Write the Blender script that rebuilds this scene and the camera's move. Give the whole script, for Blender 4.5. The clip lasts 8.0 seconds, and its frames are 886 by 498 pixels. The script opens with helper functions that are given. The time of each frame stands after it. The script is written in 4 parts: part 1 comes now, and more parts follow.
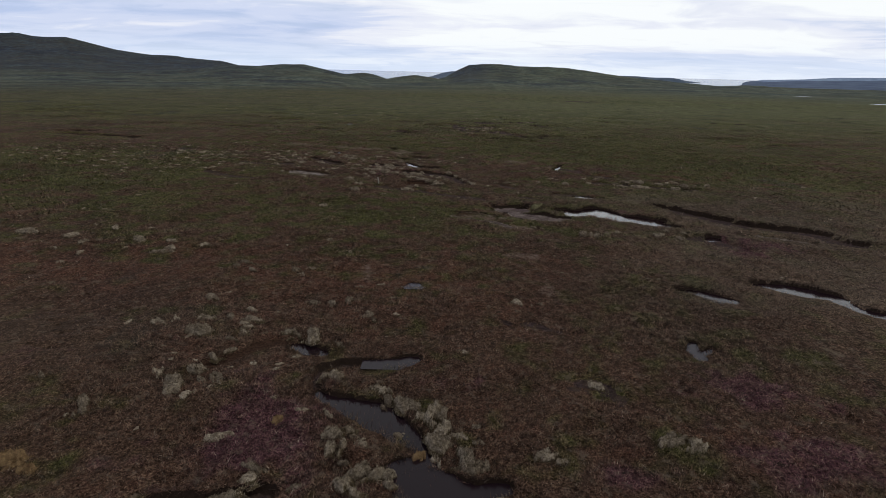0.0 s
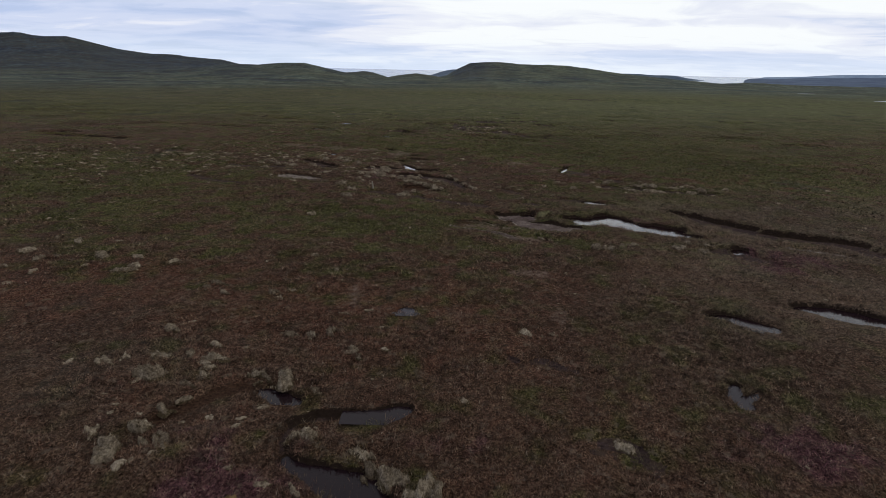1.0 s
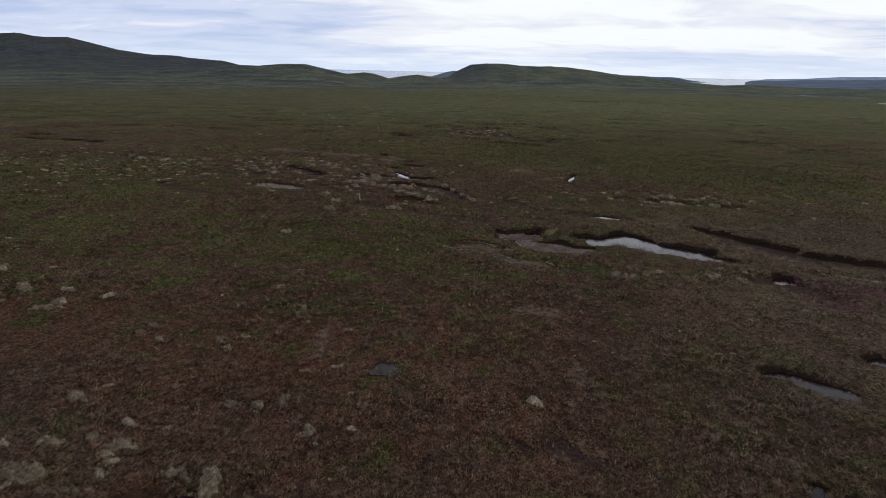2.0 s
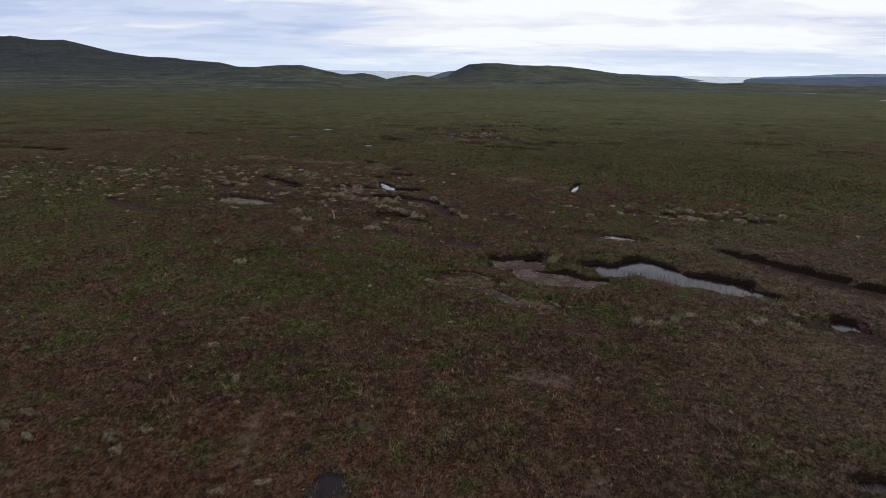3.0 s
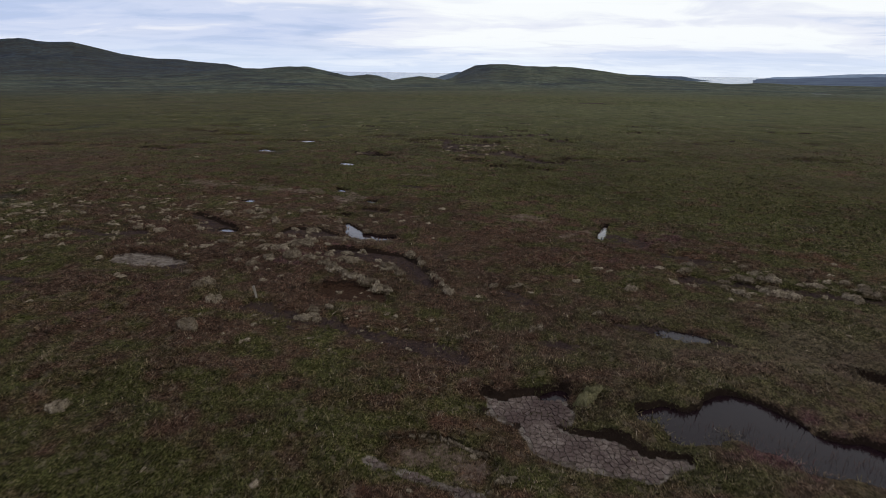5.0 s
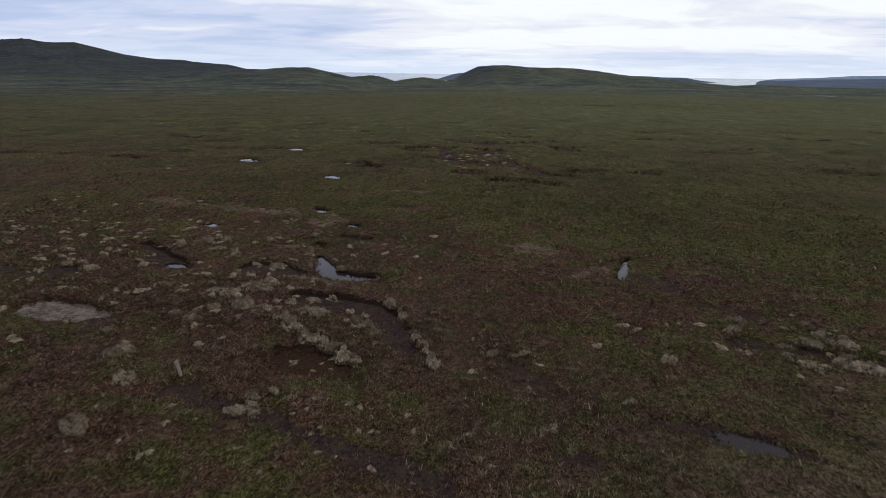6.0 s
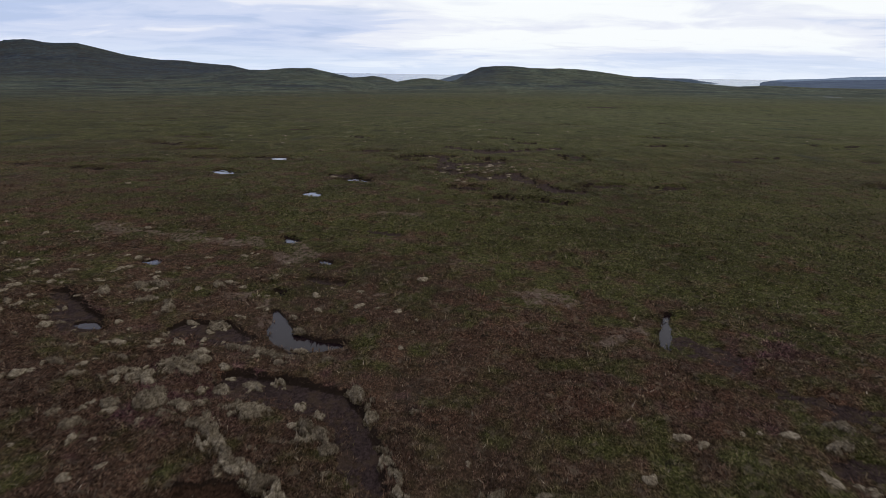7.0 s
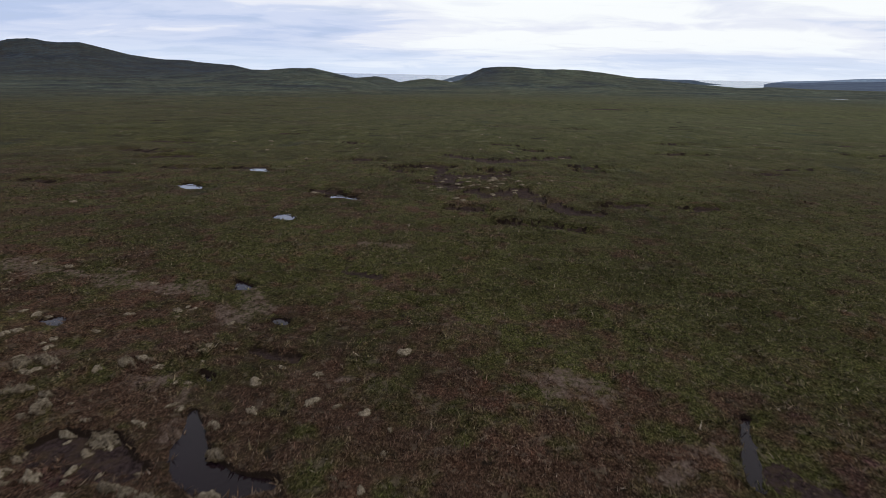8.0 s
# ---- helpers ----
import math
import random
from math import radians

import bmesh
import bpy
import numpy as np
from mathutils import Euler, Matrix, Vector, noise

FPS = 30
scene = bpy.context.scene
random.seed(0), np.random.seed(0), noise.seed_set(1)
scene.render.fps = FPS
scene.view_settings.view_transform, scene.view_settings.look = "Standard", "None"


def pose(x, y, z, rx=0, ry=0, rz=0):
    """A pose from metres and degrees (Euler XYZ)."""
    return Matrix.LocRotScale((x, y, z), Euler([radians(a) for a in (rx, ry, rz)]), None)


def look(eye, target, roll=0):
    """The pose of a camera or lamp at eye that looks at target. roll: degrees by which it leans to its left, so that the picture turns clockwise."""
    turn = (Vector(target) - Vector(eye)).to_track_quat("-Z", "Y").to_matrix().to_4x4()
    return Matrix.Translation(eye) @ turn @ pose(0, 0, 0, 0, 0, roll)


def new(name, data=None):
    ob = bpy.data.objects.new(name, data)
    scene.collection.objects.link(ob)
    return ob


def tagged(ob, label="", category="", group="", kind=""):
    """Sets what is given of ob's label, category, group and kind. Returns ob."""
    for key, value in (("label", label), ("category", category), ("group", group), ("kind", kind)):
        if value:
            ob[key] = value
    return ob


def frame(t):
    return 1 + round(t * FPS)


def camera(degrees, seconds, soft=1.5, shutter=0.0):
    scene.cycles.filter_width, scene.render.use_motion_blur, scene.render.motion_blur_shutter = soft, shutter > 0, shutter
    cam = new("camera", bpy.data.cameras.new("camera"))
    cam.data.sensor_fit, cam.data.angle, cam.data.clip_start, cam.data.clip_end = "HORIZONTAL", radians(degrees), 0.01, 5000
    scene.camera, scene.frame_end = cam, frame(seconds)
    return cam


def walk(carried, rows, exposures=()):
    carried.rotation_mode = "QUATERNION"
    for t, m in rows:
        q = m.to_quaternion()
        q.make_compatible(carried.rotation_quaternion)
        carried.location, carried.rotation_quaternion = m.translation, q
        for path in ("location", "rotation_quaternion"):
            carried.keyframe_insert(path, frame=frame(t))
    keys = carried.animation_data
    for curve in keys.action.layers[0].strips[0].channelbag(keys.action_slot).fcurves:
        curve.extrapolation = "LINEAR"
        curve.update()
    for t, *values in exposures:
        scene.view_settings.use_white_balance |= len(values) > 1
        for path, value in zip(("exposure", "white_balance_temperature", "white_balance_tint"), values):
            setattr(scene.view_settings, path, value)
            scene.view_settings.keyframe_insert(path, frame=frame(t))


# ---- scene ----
cam = camera(77.0, 8.0, soft=0.7, shutter=0.25)
# seconds, eye x, y, z, yaw, pitch, roll (degrees)
PATH = [
    (0, 0.321, -3.309, 5.692, 0.551, -17.894, 1.443),
    (0.5, 0.346, -2.439, 5.665, 0.591, -17.987, 1.336),
    (1, 0.396, -1.292, 5.602, 0.706, -18.062, 1.287),
    (1.5, 0.489, 0.040, 5.524, 0.841, -17.992, 1.293),
    (1.7, 0.520, 0.642, 5.503, 0.803, -17.914, 1.411),
    (2.8, 0.912, 4.094, 5.417, 0.683, -17.980, 1.043),
    (3, 0.993, 4.760, 5.416, 0.717, -17.918, 0.944),
    (3.5, 1.196, 6.445, 5.453, 0.926, -17.916, 0.953),
    (4, 1.374, 8.245, 5.460, 1.154, -17.855, 0.994),
    (4.5, 1.600, 10.120, 5.454, 1.467, -17.777, 0.833),
    (4.7, 1.629, 10.853, 5.501, 1.355, -17.833, 0.809),
    (5.8, 1.943, 14.633, 5.713, 1.647, -17.820, 0.904),
    (6, 1.976, 15.428, 5.727, 1.640, -17.747, 0.920),
    (6.5, 2.097, 17.484, 5.758, 1.801, -17.708, 0.876),
    (7, 2.149, 19.573, 5.794, 1.868, -17.685, 0.933),
    (7.5, 2.195, 21.723, 5.825, 1.973, -17.694, 0.995),
    (8, 2.271, 23.935, 5.841, 2.099, -17.641, 1.132),
]


def heading(x, y, z, yaw, pitch, roll):
    a, b = radians(yaw), radians(pitch)
    way = Vector((-math.sin(a) * math.cos(b), math.cos(a) * math.cos(b), math.sin(b)))
    return look(Vector((x, y, z)), Vector((x, y, z)) + 2 * way, roll)


walk(cam, [(t, heading(*row)) for t, *row in PATH], exposures=[(0.0, 0.0), (8.0, 0.0)])

# ---------------------------------------------------------------- light
SUN_HEIGHT, SUN_TURN = radians(66), radians(35)


def make_world():
    world = bpy.data.worlds.new("overcast_sky")
    scene.world = world
    world.use_nodes = True
    tree = world.node_tree
    n, l = tree.nodes, tree.links
    n.clear()
    out, back = n.new("ShaderNodeOutputWorld"), n.new("ShaderNodeBackground")
    sky = n.new("ShaderNodeTexSky")
    sky.sky_type, sky.sun_disc = "NISHITA", False
    sky.sun_elevation, sky.sun_rotation = SUN_HEIGHT, SUN_TURN
    clear = n.new("ShaderNodeMix")
    clear.data_type, clear.blend_type = "RGBA", "MULTIPLY"
    clear.inputs[0].default_value = 1.0
    clear.inputs[7].default_value = (0.1, 0.1, 0.1, 1)
    l.new(sky.outputs[0], clear.inputs[6])
    coord, split = n.new("ShaderNodeTexCoord"), n.new("ShaderNodeSeparateXYZ")
    l.new(coord.outputs["Generated"], split.inputs[0])

    def calc(op, a, b=None, clamp=False):
        node = n.new("ShaderNodeMath")
        node.operation, node.use_clamp = op, clamp
        for k, v in enumerate((a, b)):
            if v is None:
                continue
            if isinstance(v, (int, float)):
                node.inputs[k].default_value = v
            else:
                l.new(v, node.inputs[k])
        return node.outputs[0]

    up = calc("MAXIMUM", split.outputs[2], 0.0)
    lift = calc("ADD", up, 0.09)
    px, py = calc("DIVIDE", split.outputs[0], lift), calc("DIVIDE", split.outputs[1], lift)
    flat = n.new("ShaderNodeCombineXYZ")
    l.new(px, flat.inputs[0]), l.new(py, flat.inputs[1])

    def clouds(scale, detail, rough, offset, distortion=0.0, stretch=(1, 1, 1)):
        m = n.new("ShaderNodeMapping")
        m.inputs["Location"].default_value = offset
        m.inputs["Scale"].default_value = stretch
        l.new(flat.outputs[0], m.inputs[0])
        t = n.new("ShaderNodeTexNoise")
        t.inputs["Scale"].default_value, t.inputs["Detail"].default_value = scale, detail
        t.inputs["Roughness"].default_value, t.inputs["Distortion"].default_value = rough, distortion
        l.new(m.outputs[0], t.inputs["Vector"])
        return t.outputs["Fac"]

    def ramp(value, stops):
        r = n.new("ShaderNodeValToRGB")
        r.color_ramp.interpolation = "EASE"
        while len(r.color_ramp.elements) < len(stops):
            r.color_ramp.elements.new(0.5)
        for e, (p, c) in zip(r.color_ramp.elements, stops):
            e.position, e.color = p, (*c, 1)
        l.new(value, r.inputs[0])
        return r.outputs[0]

    def mix(fac, a, b):
        m = n.new("ShaderNodeMix")
        m.data_type = "RGBA"
        l.new(fac, m.inputs[0]), l.new(a, m.inputs[6]), l.new(b, m.inputs[7])
        return m.outputs[2]

    big = clouds(0.42, 3, 0.5, SKY_SHIFT[0], 0.5, (0.6, 1, 1))
    fine = clouds(1.5, 6, 0.58, SKY_SHIFT[1], 0.8, (0.75, 1, 1))
    sheet = calc("ADD", calc("MULTIPLY", big, 0.70), calc("MULTIPLY", fine, 0.30))
    # bright side ahead and to the east, thicker blue-grey cloud to the west
    side = calc("MULTIPLY", split.outputs[0], 0.15)
    sheet = calc("ADD", sheet, side)
    band = ramp(up, [(0.055, (0, 0, 0)), (0.10, (0.5, 0.5, 0.5)), (0.16, (1, 1, 1))])
    sheet = calc("ADD", sheet, calc("MULTIPLY", band, 0.10))
    cloud = ramp(sheet, [(0.36, (0.50, 0.60, 0.84)), (0.46, (0.64, 0.71, 0.90)), (0.53, (0.82, 0.85, 0.95)), (0.62, (0.95, 0.983, 1.0))])
    cover = ramp(calc("ADD", fine, calc("MULTIPLY", big, 0.4)), [(0.40, (0.86, 0.86, 0.86)), (0.72, (1, 1, 1))])
    over = mix(cover, clear.outputs[2], cloud)
    # gain added to the unseen upper sky: brighter low for pool reflections, dimmer overhead
    high_gain = ramp(up, [(0.10, (0.7, 0.7, 0.7)), (0.22, (0.98, 0.98, 0.98)), (0.38, (0.46, 0.46, 0.48)), (0.7, (0.29, 0.295, 0.305))])
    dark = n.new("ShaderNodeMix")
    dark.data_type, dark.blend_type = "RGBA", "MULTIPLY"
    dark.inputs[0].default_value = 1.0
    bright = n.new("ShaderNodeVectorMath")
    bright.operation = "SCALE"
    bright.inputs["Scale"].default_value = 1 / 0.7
    l.new(high_gain, bright.inputs[0])
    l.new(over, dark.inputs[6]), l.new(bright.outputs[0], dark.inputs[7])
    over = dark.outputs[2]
    # a pale band low over the sea
    low = ramp(up, [(0.0, (1, 1, 1)), (0.055, (0, 0, 0))])
    haze = n.new("ShaderNodeRGB")
    haze.outputs[0].default_value = (0.76, 0.86, 1.0, 1)
    pale = n.new("ShaderNodeMix")
    pale.data_type = "RGBA"
    l.new(calc("MULTIPLY", low, 0.6), pale.inputs[0])
    l.new(over, pale.inputs[6]), l.new(haze.outputs[0], pale.inputs[7])
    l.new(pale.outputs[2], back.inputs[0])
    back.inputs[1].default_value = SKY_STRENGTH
    l.new(back.outputs[0], out.inputs[0])


SKY_STRENGTH = 1.0
SKY_SHIFT = ((3.1, 0.4, 0.0), (0.3, 7.7, 0.0))
make_world()
lamp = bpy.data.lights.new("sun", "SUN")
lamp.energy, lamp.angle, lamp.color = 0.5, radians(30), (1.0, 0.97, 0.93)
sun = new("sun", lamp)
sun.matrix_world = look((0, 0, 60), Vector((0, 0, 60)) - Vector((math.sin(SUN_TURN) * math.cos(SUN_HEIGHT), math.cos(SUN_TURN) * math.cos(SUN_HEIGHT), math.sin(SUN_HEIGHT))))


# ---------------------------------------------------------------- noise on the plan
def lattice(ix, iy, seed):
    h = (ix.astype(np.int64) * 374761393 + iy.astype(np.int64) * 668265263 + seed * 1442695041) & 0xFFFFFFFF
    h = ((h ^ (h >> 13)) * 1274126177) & 0xFFFFFFFF
    h = ((h ^ (h >> 16)) * 2246822519) & 0xFFFFFFFF
    return ((h ^ (h >> 15)) & 0xFFFFFF) / float(0xFFFFFF)


def value_noise(x, y, seed):
    """Smooth noise from -1 to 1, one cell a unit."""
    ix, iy = np.floor(x), np.floor(y)
    u, v = x - ix, y - iy
    u, v = u * u * u * (u * (u * 6 - 15) + 10), v * v * v * (v * (v * 6 - 15) + 10)
    a, b = lattice(ix, iy, seed), lattice(ix + 1, iy, seed)
    c, d = lattice(ix, iy + 1, seed), lattice(ix + 1, iy + 1, seed)
    return 2 * ((a + (b - a) * u) * (1 - v) + (c + (d - c) * u) * v) - 1


def fbm(x, y, size, seed, octaves=3):
    total, amount, norm = 0.0, 1.0, 0.0
    for k in range(octaves):
        a = 0.7 * k + seed
        xr, yr = x * math.cos(a) - y * math.sin(a), x * math.sin(a) + y * math.cos(a)
        total = total + amount * value_noise(xr / size + 17.3 * k, yr / size - 9.1 * k, seed + 31 * k)
        norm, amount, size = norm + amount, amount * 0.5, size * 0.5
    return total / norm


def tussocks(x, y, size, seed):
    """Rounded tops from 0 to 1 with narrow gaps between them, about one to a cell."""
    u, v = x / size, y / size
    iu, iv = np.floor(u), np.floor(v)
    best = np.full(x.shape, 9.0)
    for a in (-1, 0, 1):
        for c in (-1, 0, 1):
            px, py = iu + a, iv + c
            r = 0.62 + 0.5 * lattice(px, py, seed + 2)
            d = np.hypot(u - px - lattice(px, py, seed), v - py - lattice(px, py, seed + 1)) / r
            best = np.minimum(best, d)
    return np.sqrt(np.clip(1 - best * best, 0, 1))


def smooth(a, b, x):
    t = np.clip((x - a) / (b - a), 0, 1)
    return t * t * (3 - 2 * t)


# ---------------------------------------------------------------- the plan of the bog
HOLLOWS = []


def hollow(kind, depth, level, ragged, *spine):
    """A hollow in the bog: its kind, depth, water level or None, raggedness and a spine of (x, y, half width)."""
    if kind == "pool" and max(p[2] for p in spine) < 0.23:
        depth, level = depth * 0.6, level * 0.55
    HOLLOWS.append((kind, depth, level, ragged, spine))


hollow("pool", 0.24, -0.11, 0.07, (-1.99, 5.74, 0.05), (-1.58, 5.5, 0.2), (-1.2, 5.3, 0.34), (-0.83, 5.12, 0.32), (-0.49, 4.86, 0.2), (-0.2, 4.6, 0.09), (0.01, 4.33, 0.07), (0.09, 4.05, 0.08))
hollow("pool", 0.24, -0.11, 0.08, (-0.19, 3.74, 0.26), (0.03, 3.47, 0.38), (0.4, 3.28, 0.36), (0.84, 3.26, 0.2), (1.25, 3.42, 0.06))
hollow("peat", 0.13, None, 0.05, (-1.22, 6.95, 0.02), (-1.83, 6.85, 0.04), (-2.13, 6.64, 0.05), (-2.2, 6.2, 0.05), (-2.05, 5.8, 0.04))
hollow("pool", 0.26, -0.12, 0.05, (-1.17, 6.86, 0.03), (-0.8, 6.92, 0.06), (-0.42, 7.03, 0.12), (-0.28, 7.08, 0.05))
hollow("pool", 0.15, -0.05, 0.07, (-0.66, 11.03, 0.09), (-0.52, 11.0, 0.06))
hollow("pool", 0.26, -0.15, 0.05, (-2.87, 7.5, 0.08), (-2.61, 7.35, 0.13), (-2.29, 7.27, 0.07))
hollow("pool", 0.22, -0.07, 0.035, (5.93, 8.15, 0.02), (5.82, 7.82, 0.07), (5.84, 7.5, 0.06))
hollow("pool", 0.22, -0.07, 0.035, (5.87, 7.65, 0.05), (6.1, 7.79, 0.03), (6.28, 7.95, 0.01))
hollow("pool", 0.18, -0.08, 0.06, (6.76, 11.24, 0.04), (7.13, 11.2, 0.12), (7.45, 10.93, 0.18), (7.78, 10.68, 0.14), (8.04, 10.56, 0.04))
hollow("pool", 0.22, -0.075, 0.07, (9.26, 11.95, 0.05), (9.63, 11.9, 0.16), (10.08, 11.65, 0.32), (10.54, 11.38, 0.36), (10.96, 11.08, 0.24), (11.06, 10.65, 0.13), (11.2, 10.25, 0.1), (11.6, 9.9, 0.16), (12.4, 9.5, 0.14))
hollow("peat", 0.09, None, 0.14, (9.09, 16.5, 0.06), (9.64, 16.3, 0.36), (9.95, 15.95, 0.38), (10.4, 15.5, 0.24))
hollow("pool", 0.36, -0.18, 0.05, (9.95, 16.42, 0.1), (10.15, 16.55, 0.22), (10.25, 16.3, 0.06))
hollow("mud", 0.07, None, 0.05, (11.94, 17.0, 0.05), (12.79, 16.68, 0.08), (13.58, 16.25, 0.05))
hollow("pool", 0.22, -0.11, 0.09, (5.06, 20.38, 0.04), (5.42, 20.3, 0.2), (5.66, 19.9, 0.36), (6.1, 20.1, 0.3), (6.3, 20.15, 0.26), (6.72, 20.32, 0.54), (6.98, 19.9, 0.58), (7.26, 19.45, 0.44), (7.72, 19.28, 0.44), (8.14, 19.12, 0.52), (8.44, 18.88, 0.52), (8.72, 18.72, 0.48))
hollow("peat", 0.14, None, 0.06, (8.95, 18.55, 0.1), (9.35, 18.2, 0.1))
hollow("pool", 0.36, -0.25, 0.05, (3.45, 20.85, 0.12), (3.66, 20.92, 0.13))
hollow("mud", 0.13, None, 0.07, (2.32, 20.85, 0.07), (2.58, 20.5, 0.28), (2.98, 20.4, 0.52), (3.28, 20.35, 0.54), (3.54, 20.72, 0.2), (3.75, 20.95, 0.06))
hollow("mud", 0.13, None, 0.08, (3.12, 19.9, 0.3), (3.41, 19.47, 0.4), (3.8, 19.36, 0.46), (4.2, 19.25, 0.43), (4.62, 18.98, 0.26), (5.2, 19.1, 0.12))
hollow("peat", 0.17, None, 0.12, (9.75, 21.9, 0.06), (10.29, 21.2, 0.26), (10.78, 20.15, 0.48), (11.57, 19.3, 0.52), (12.34, 18.55, 0.42), (13.34, 18.22, 0.32), (14.1, 18.0, 0.4), (14.6, 17.45, 0.42), (14.85, 16.8, 0.36), (15.5, 16.4, 0.14))
hollow("bare", 0.09, None, 0.12, (1.0, 19.1, 0.26), (1.6, 19.0, 0.36), (2.05, 18.75, 0.28))
hollow("mud", 0.06, None, 0.1, (0.45, 18.85, 0.06), (0.87, 18.7, 0.1), (1.46, 18.45, 0.12), (1.83, 18.28, 0.14), (2.14, 17.95, 0.17), (2.4, 17.68, 0.17), (2.62, 17.42, 0.15), (2.92, 17.22, 0.08))
hollow("bare", 0.05, None, 0.2, (2.9, 17.4, 0.14), (3.4, 17.1, 0.2))
hollow("peat", 0.09, None, 0.1, (5.5, 23.95, 0.06), (6.06, 23.7, 0.16), (6.53, 23.48, 0.28), (7.01, 23.3, 0.27), (7.4, 23.15, 0.14), (7.75, 22.95, 0.06))
hollow("pool", 0.3, -0.16, 0.04, (6.55, 23.58, 0.01), (6.95, 23.4, 0.06), (7.31, 23.2, 0.02))
hollow("pool", 0.22, -0.12, 0.07, (-2.5, 32.45, 0.07), (-2.28, 31.97, 0.11), (-2.13, 31.5, 0.16), (-1.85, 31.0, 0.18), (-1.44, 30.72, 0.2), (-0.91, 30.62, 0.15), (-0.5, 30.68, 0.08))
hollow("peat", 0.11, None, 0.11, (-2.14, 28.95, 0.34), (-1.07, 28.72, 0.44), (-0.26, 28.55, 0.42), (0.3, 27.9, 0.32), (0.6, 27.0, 0.32), (0.92, 26.3, 0.18))
hollow("rust", 0.17, None, 0.1, (-1.76, 25.95, 0.14), (-1.29, 25.75, 0.4), (-0.87, 25.68, 0.48), (-0.5, 25.55, 0.3), (-0.2, 25.2, 0.08))
hollow("pool", 0.36, -0.16, 0.03, (7.5, 32.85, 0.02), (7.31, 32.5, 0.0), (7.19, 32.1, 0.04), (6.99, 31.55, 0.05), (6.87, 31.2, 0.01))
hollow("peat", 0.06, None, 0.4, (7.3, 31.2, 0.1), (8.2, 29.6, 0.2), (9.3, 28.4, 0.2))
hollow("mud", 0.1, None, 0.14, (-8.3, 27.75, 0.4), (-7.6, 27.65, 0.48), (-6.85, 27.55, 0.34))
hollow("peat", 0.09, None, 0.22, (-6.6, 27.1, 0.3), (-6.1, 26.7, 0.2))
hollow("peat", 0.13, None, 0.2, (-8.6, 33.3, 0.12), (-7.6, 32.1, 0.42), (-6.75, 31.4, 0.42))
hollow("pool", 0.4, -0.26, 0.09, (-6.95, 31.5, 0.06), (-6.6, 31.4, 0.12), (-6.38, 31.35, 0.05))
hollow("peat", 0.11, None, 0.16, (-4.25, 31.35, 0.3), (-3.52, 31.12, 0.38), (-2.85, 30.85, 0.25))
hollow("pool", 0.22, -0.1, 0.1, (-12.9, 53.3, 0.25), (-12.3, 52.7, 0.5), (-11.8, 52.4, 0.3))
hollow("pool", 0.22, -0.1, 0.1, (-10.9, 58.4, 0.3), (-10.2, 58.0, 0.3))
hollow("pool", 0.22, -0.08, 0.1, (-5.35, 46.3, 0.18), (-5.0, 46.0, 0.16))
hollow("peat", 0.14, None, 0.1, (-5.4, 52.2, 0.25), (-4.3, 51.7, 0.35))
hollow("pool", 0.24, -0.145, 0.08, (-3.9, 51.3, 0.3), (-3.2, 50.9, 0.3))
hollow("pool", 0.28, -0.13, 0.06, (-4.1, 38.65, 0.08), (-3.85, 38.35, 0.13))
hollow("bare", 0.06, None, 0.16, (-3.7, 38.1, 0.2), (-3.2, 37.3, 0.3), (-2.6, 36.9, 0.25))
hollow("pool", 0.22, -0.09, 0.06, (-7.75, 35.85, 0.04), (-7.45, 35.9, 0.08))
hollow("pool", 0.24, -0.13, 0.05, (-2.85, 33.65, 0.03), (-2.65, 33.5, 0.05))
hollow("pool", 0.26, -0.15, 0.06, (-2.25, 36.35, 0.06), (-2.0, 36.2, 0.05))
hollow("bare", 0.04, None, 0.6, (-9.4, 39.0, 0.35), (-7.0, 38.3, 0.28), (-5.4, 38.1, 0.3), (-4.3, 37.4, 0.3), (-3.4, 36.8, 0.36), (-2.8, 35.9, 0.26))
hollow("bare", 0.03, None, 0.5, (-0.3, 33.7, 0.36), (0.1, 33.6, 0.34))
hollow("bare", 0.03, None, 0.5, (3.7, 34.3, 0.4), (4.4, 34.0, 0.42), (5.0, 33.4, 0.25))
hollow("bare", 0.03, None, 0.36, (-1.2, 42.7, 0.3), (0.3, 42.5, 0.35))
hollow("bare", 0.03, None, 0.55, (-11.6, 39.6, 0.5), (-10.6, 39.2, 0.4))
hollow("peat", 0.07, None, 0.26, (-3.3, 24.3, 0.18), (-2.1, 23.7, 0.2), (-1.2, 23.5, 0.24), (-0.3, 23.0, 0.2), (0.7, 22.5, 0.26), (1.7, 21.9, 0.3))
hollow("peat", 0.09, None, 0.26, (3.0, 26.0, 0.3), (3.6, 25.1, 0.36))
hollow("peat", 0.09, None, 0.22, (3.6, 22.9, 0.2), (4.15, 22.75, 0.2))
hollow("peat", 0.07, None, 0.24, (1.9, 8.9, 0.16), (2.5, 8.75, 0.2), (3.0, 8.5, 0.12))
hollow("bare", 0.05, None, 0.16, (3.34, 12.9, 0.07), (3.23, 12.1, 0.1), (3.14, 11.4, 0.12), (3.06, 10.7, 0.14))
hollow("bare", 0.04, None, 0.2, (-2.0, 13.2, 0.14), (-2.1, 12.55, 0.16), (-2.0, 11.9, 0.12), (-1.95, 11.3, 0.08))
hollow("bare", 0.03, None, 0.3, (2.4, 14.0, 0.2), (2.8, 13.8, 0.2))
hollow("peat", 0.07, None, 0.22, (3.0, 6.25, 0.2), (3.4, 5.95, 0.22))
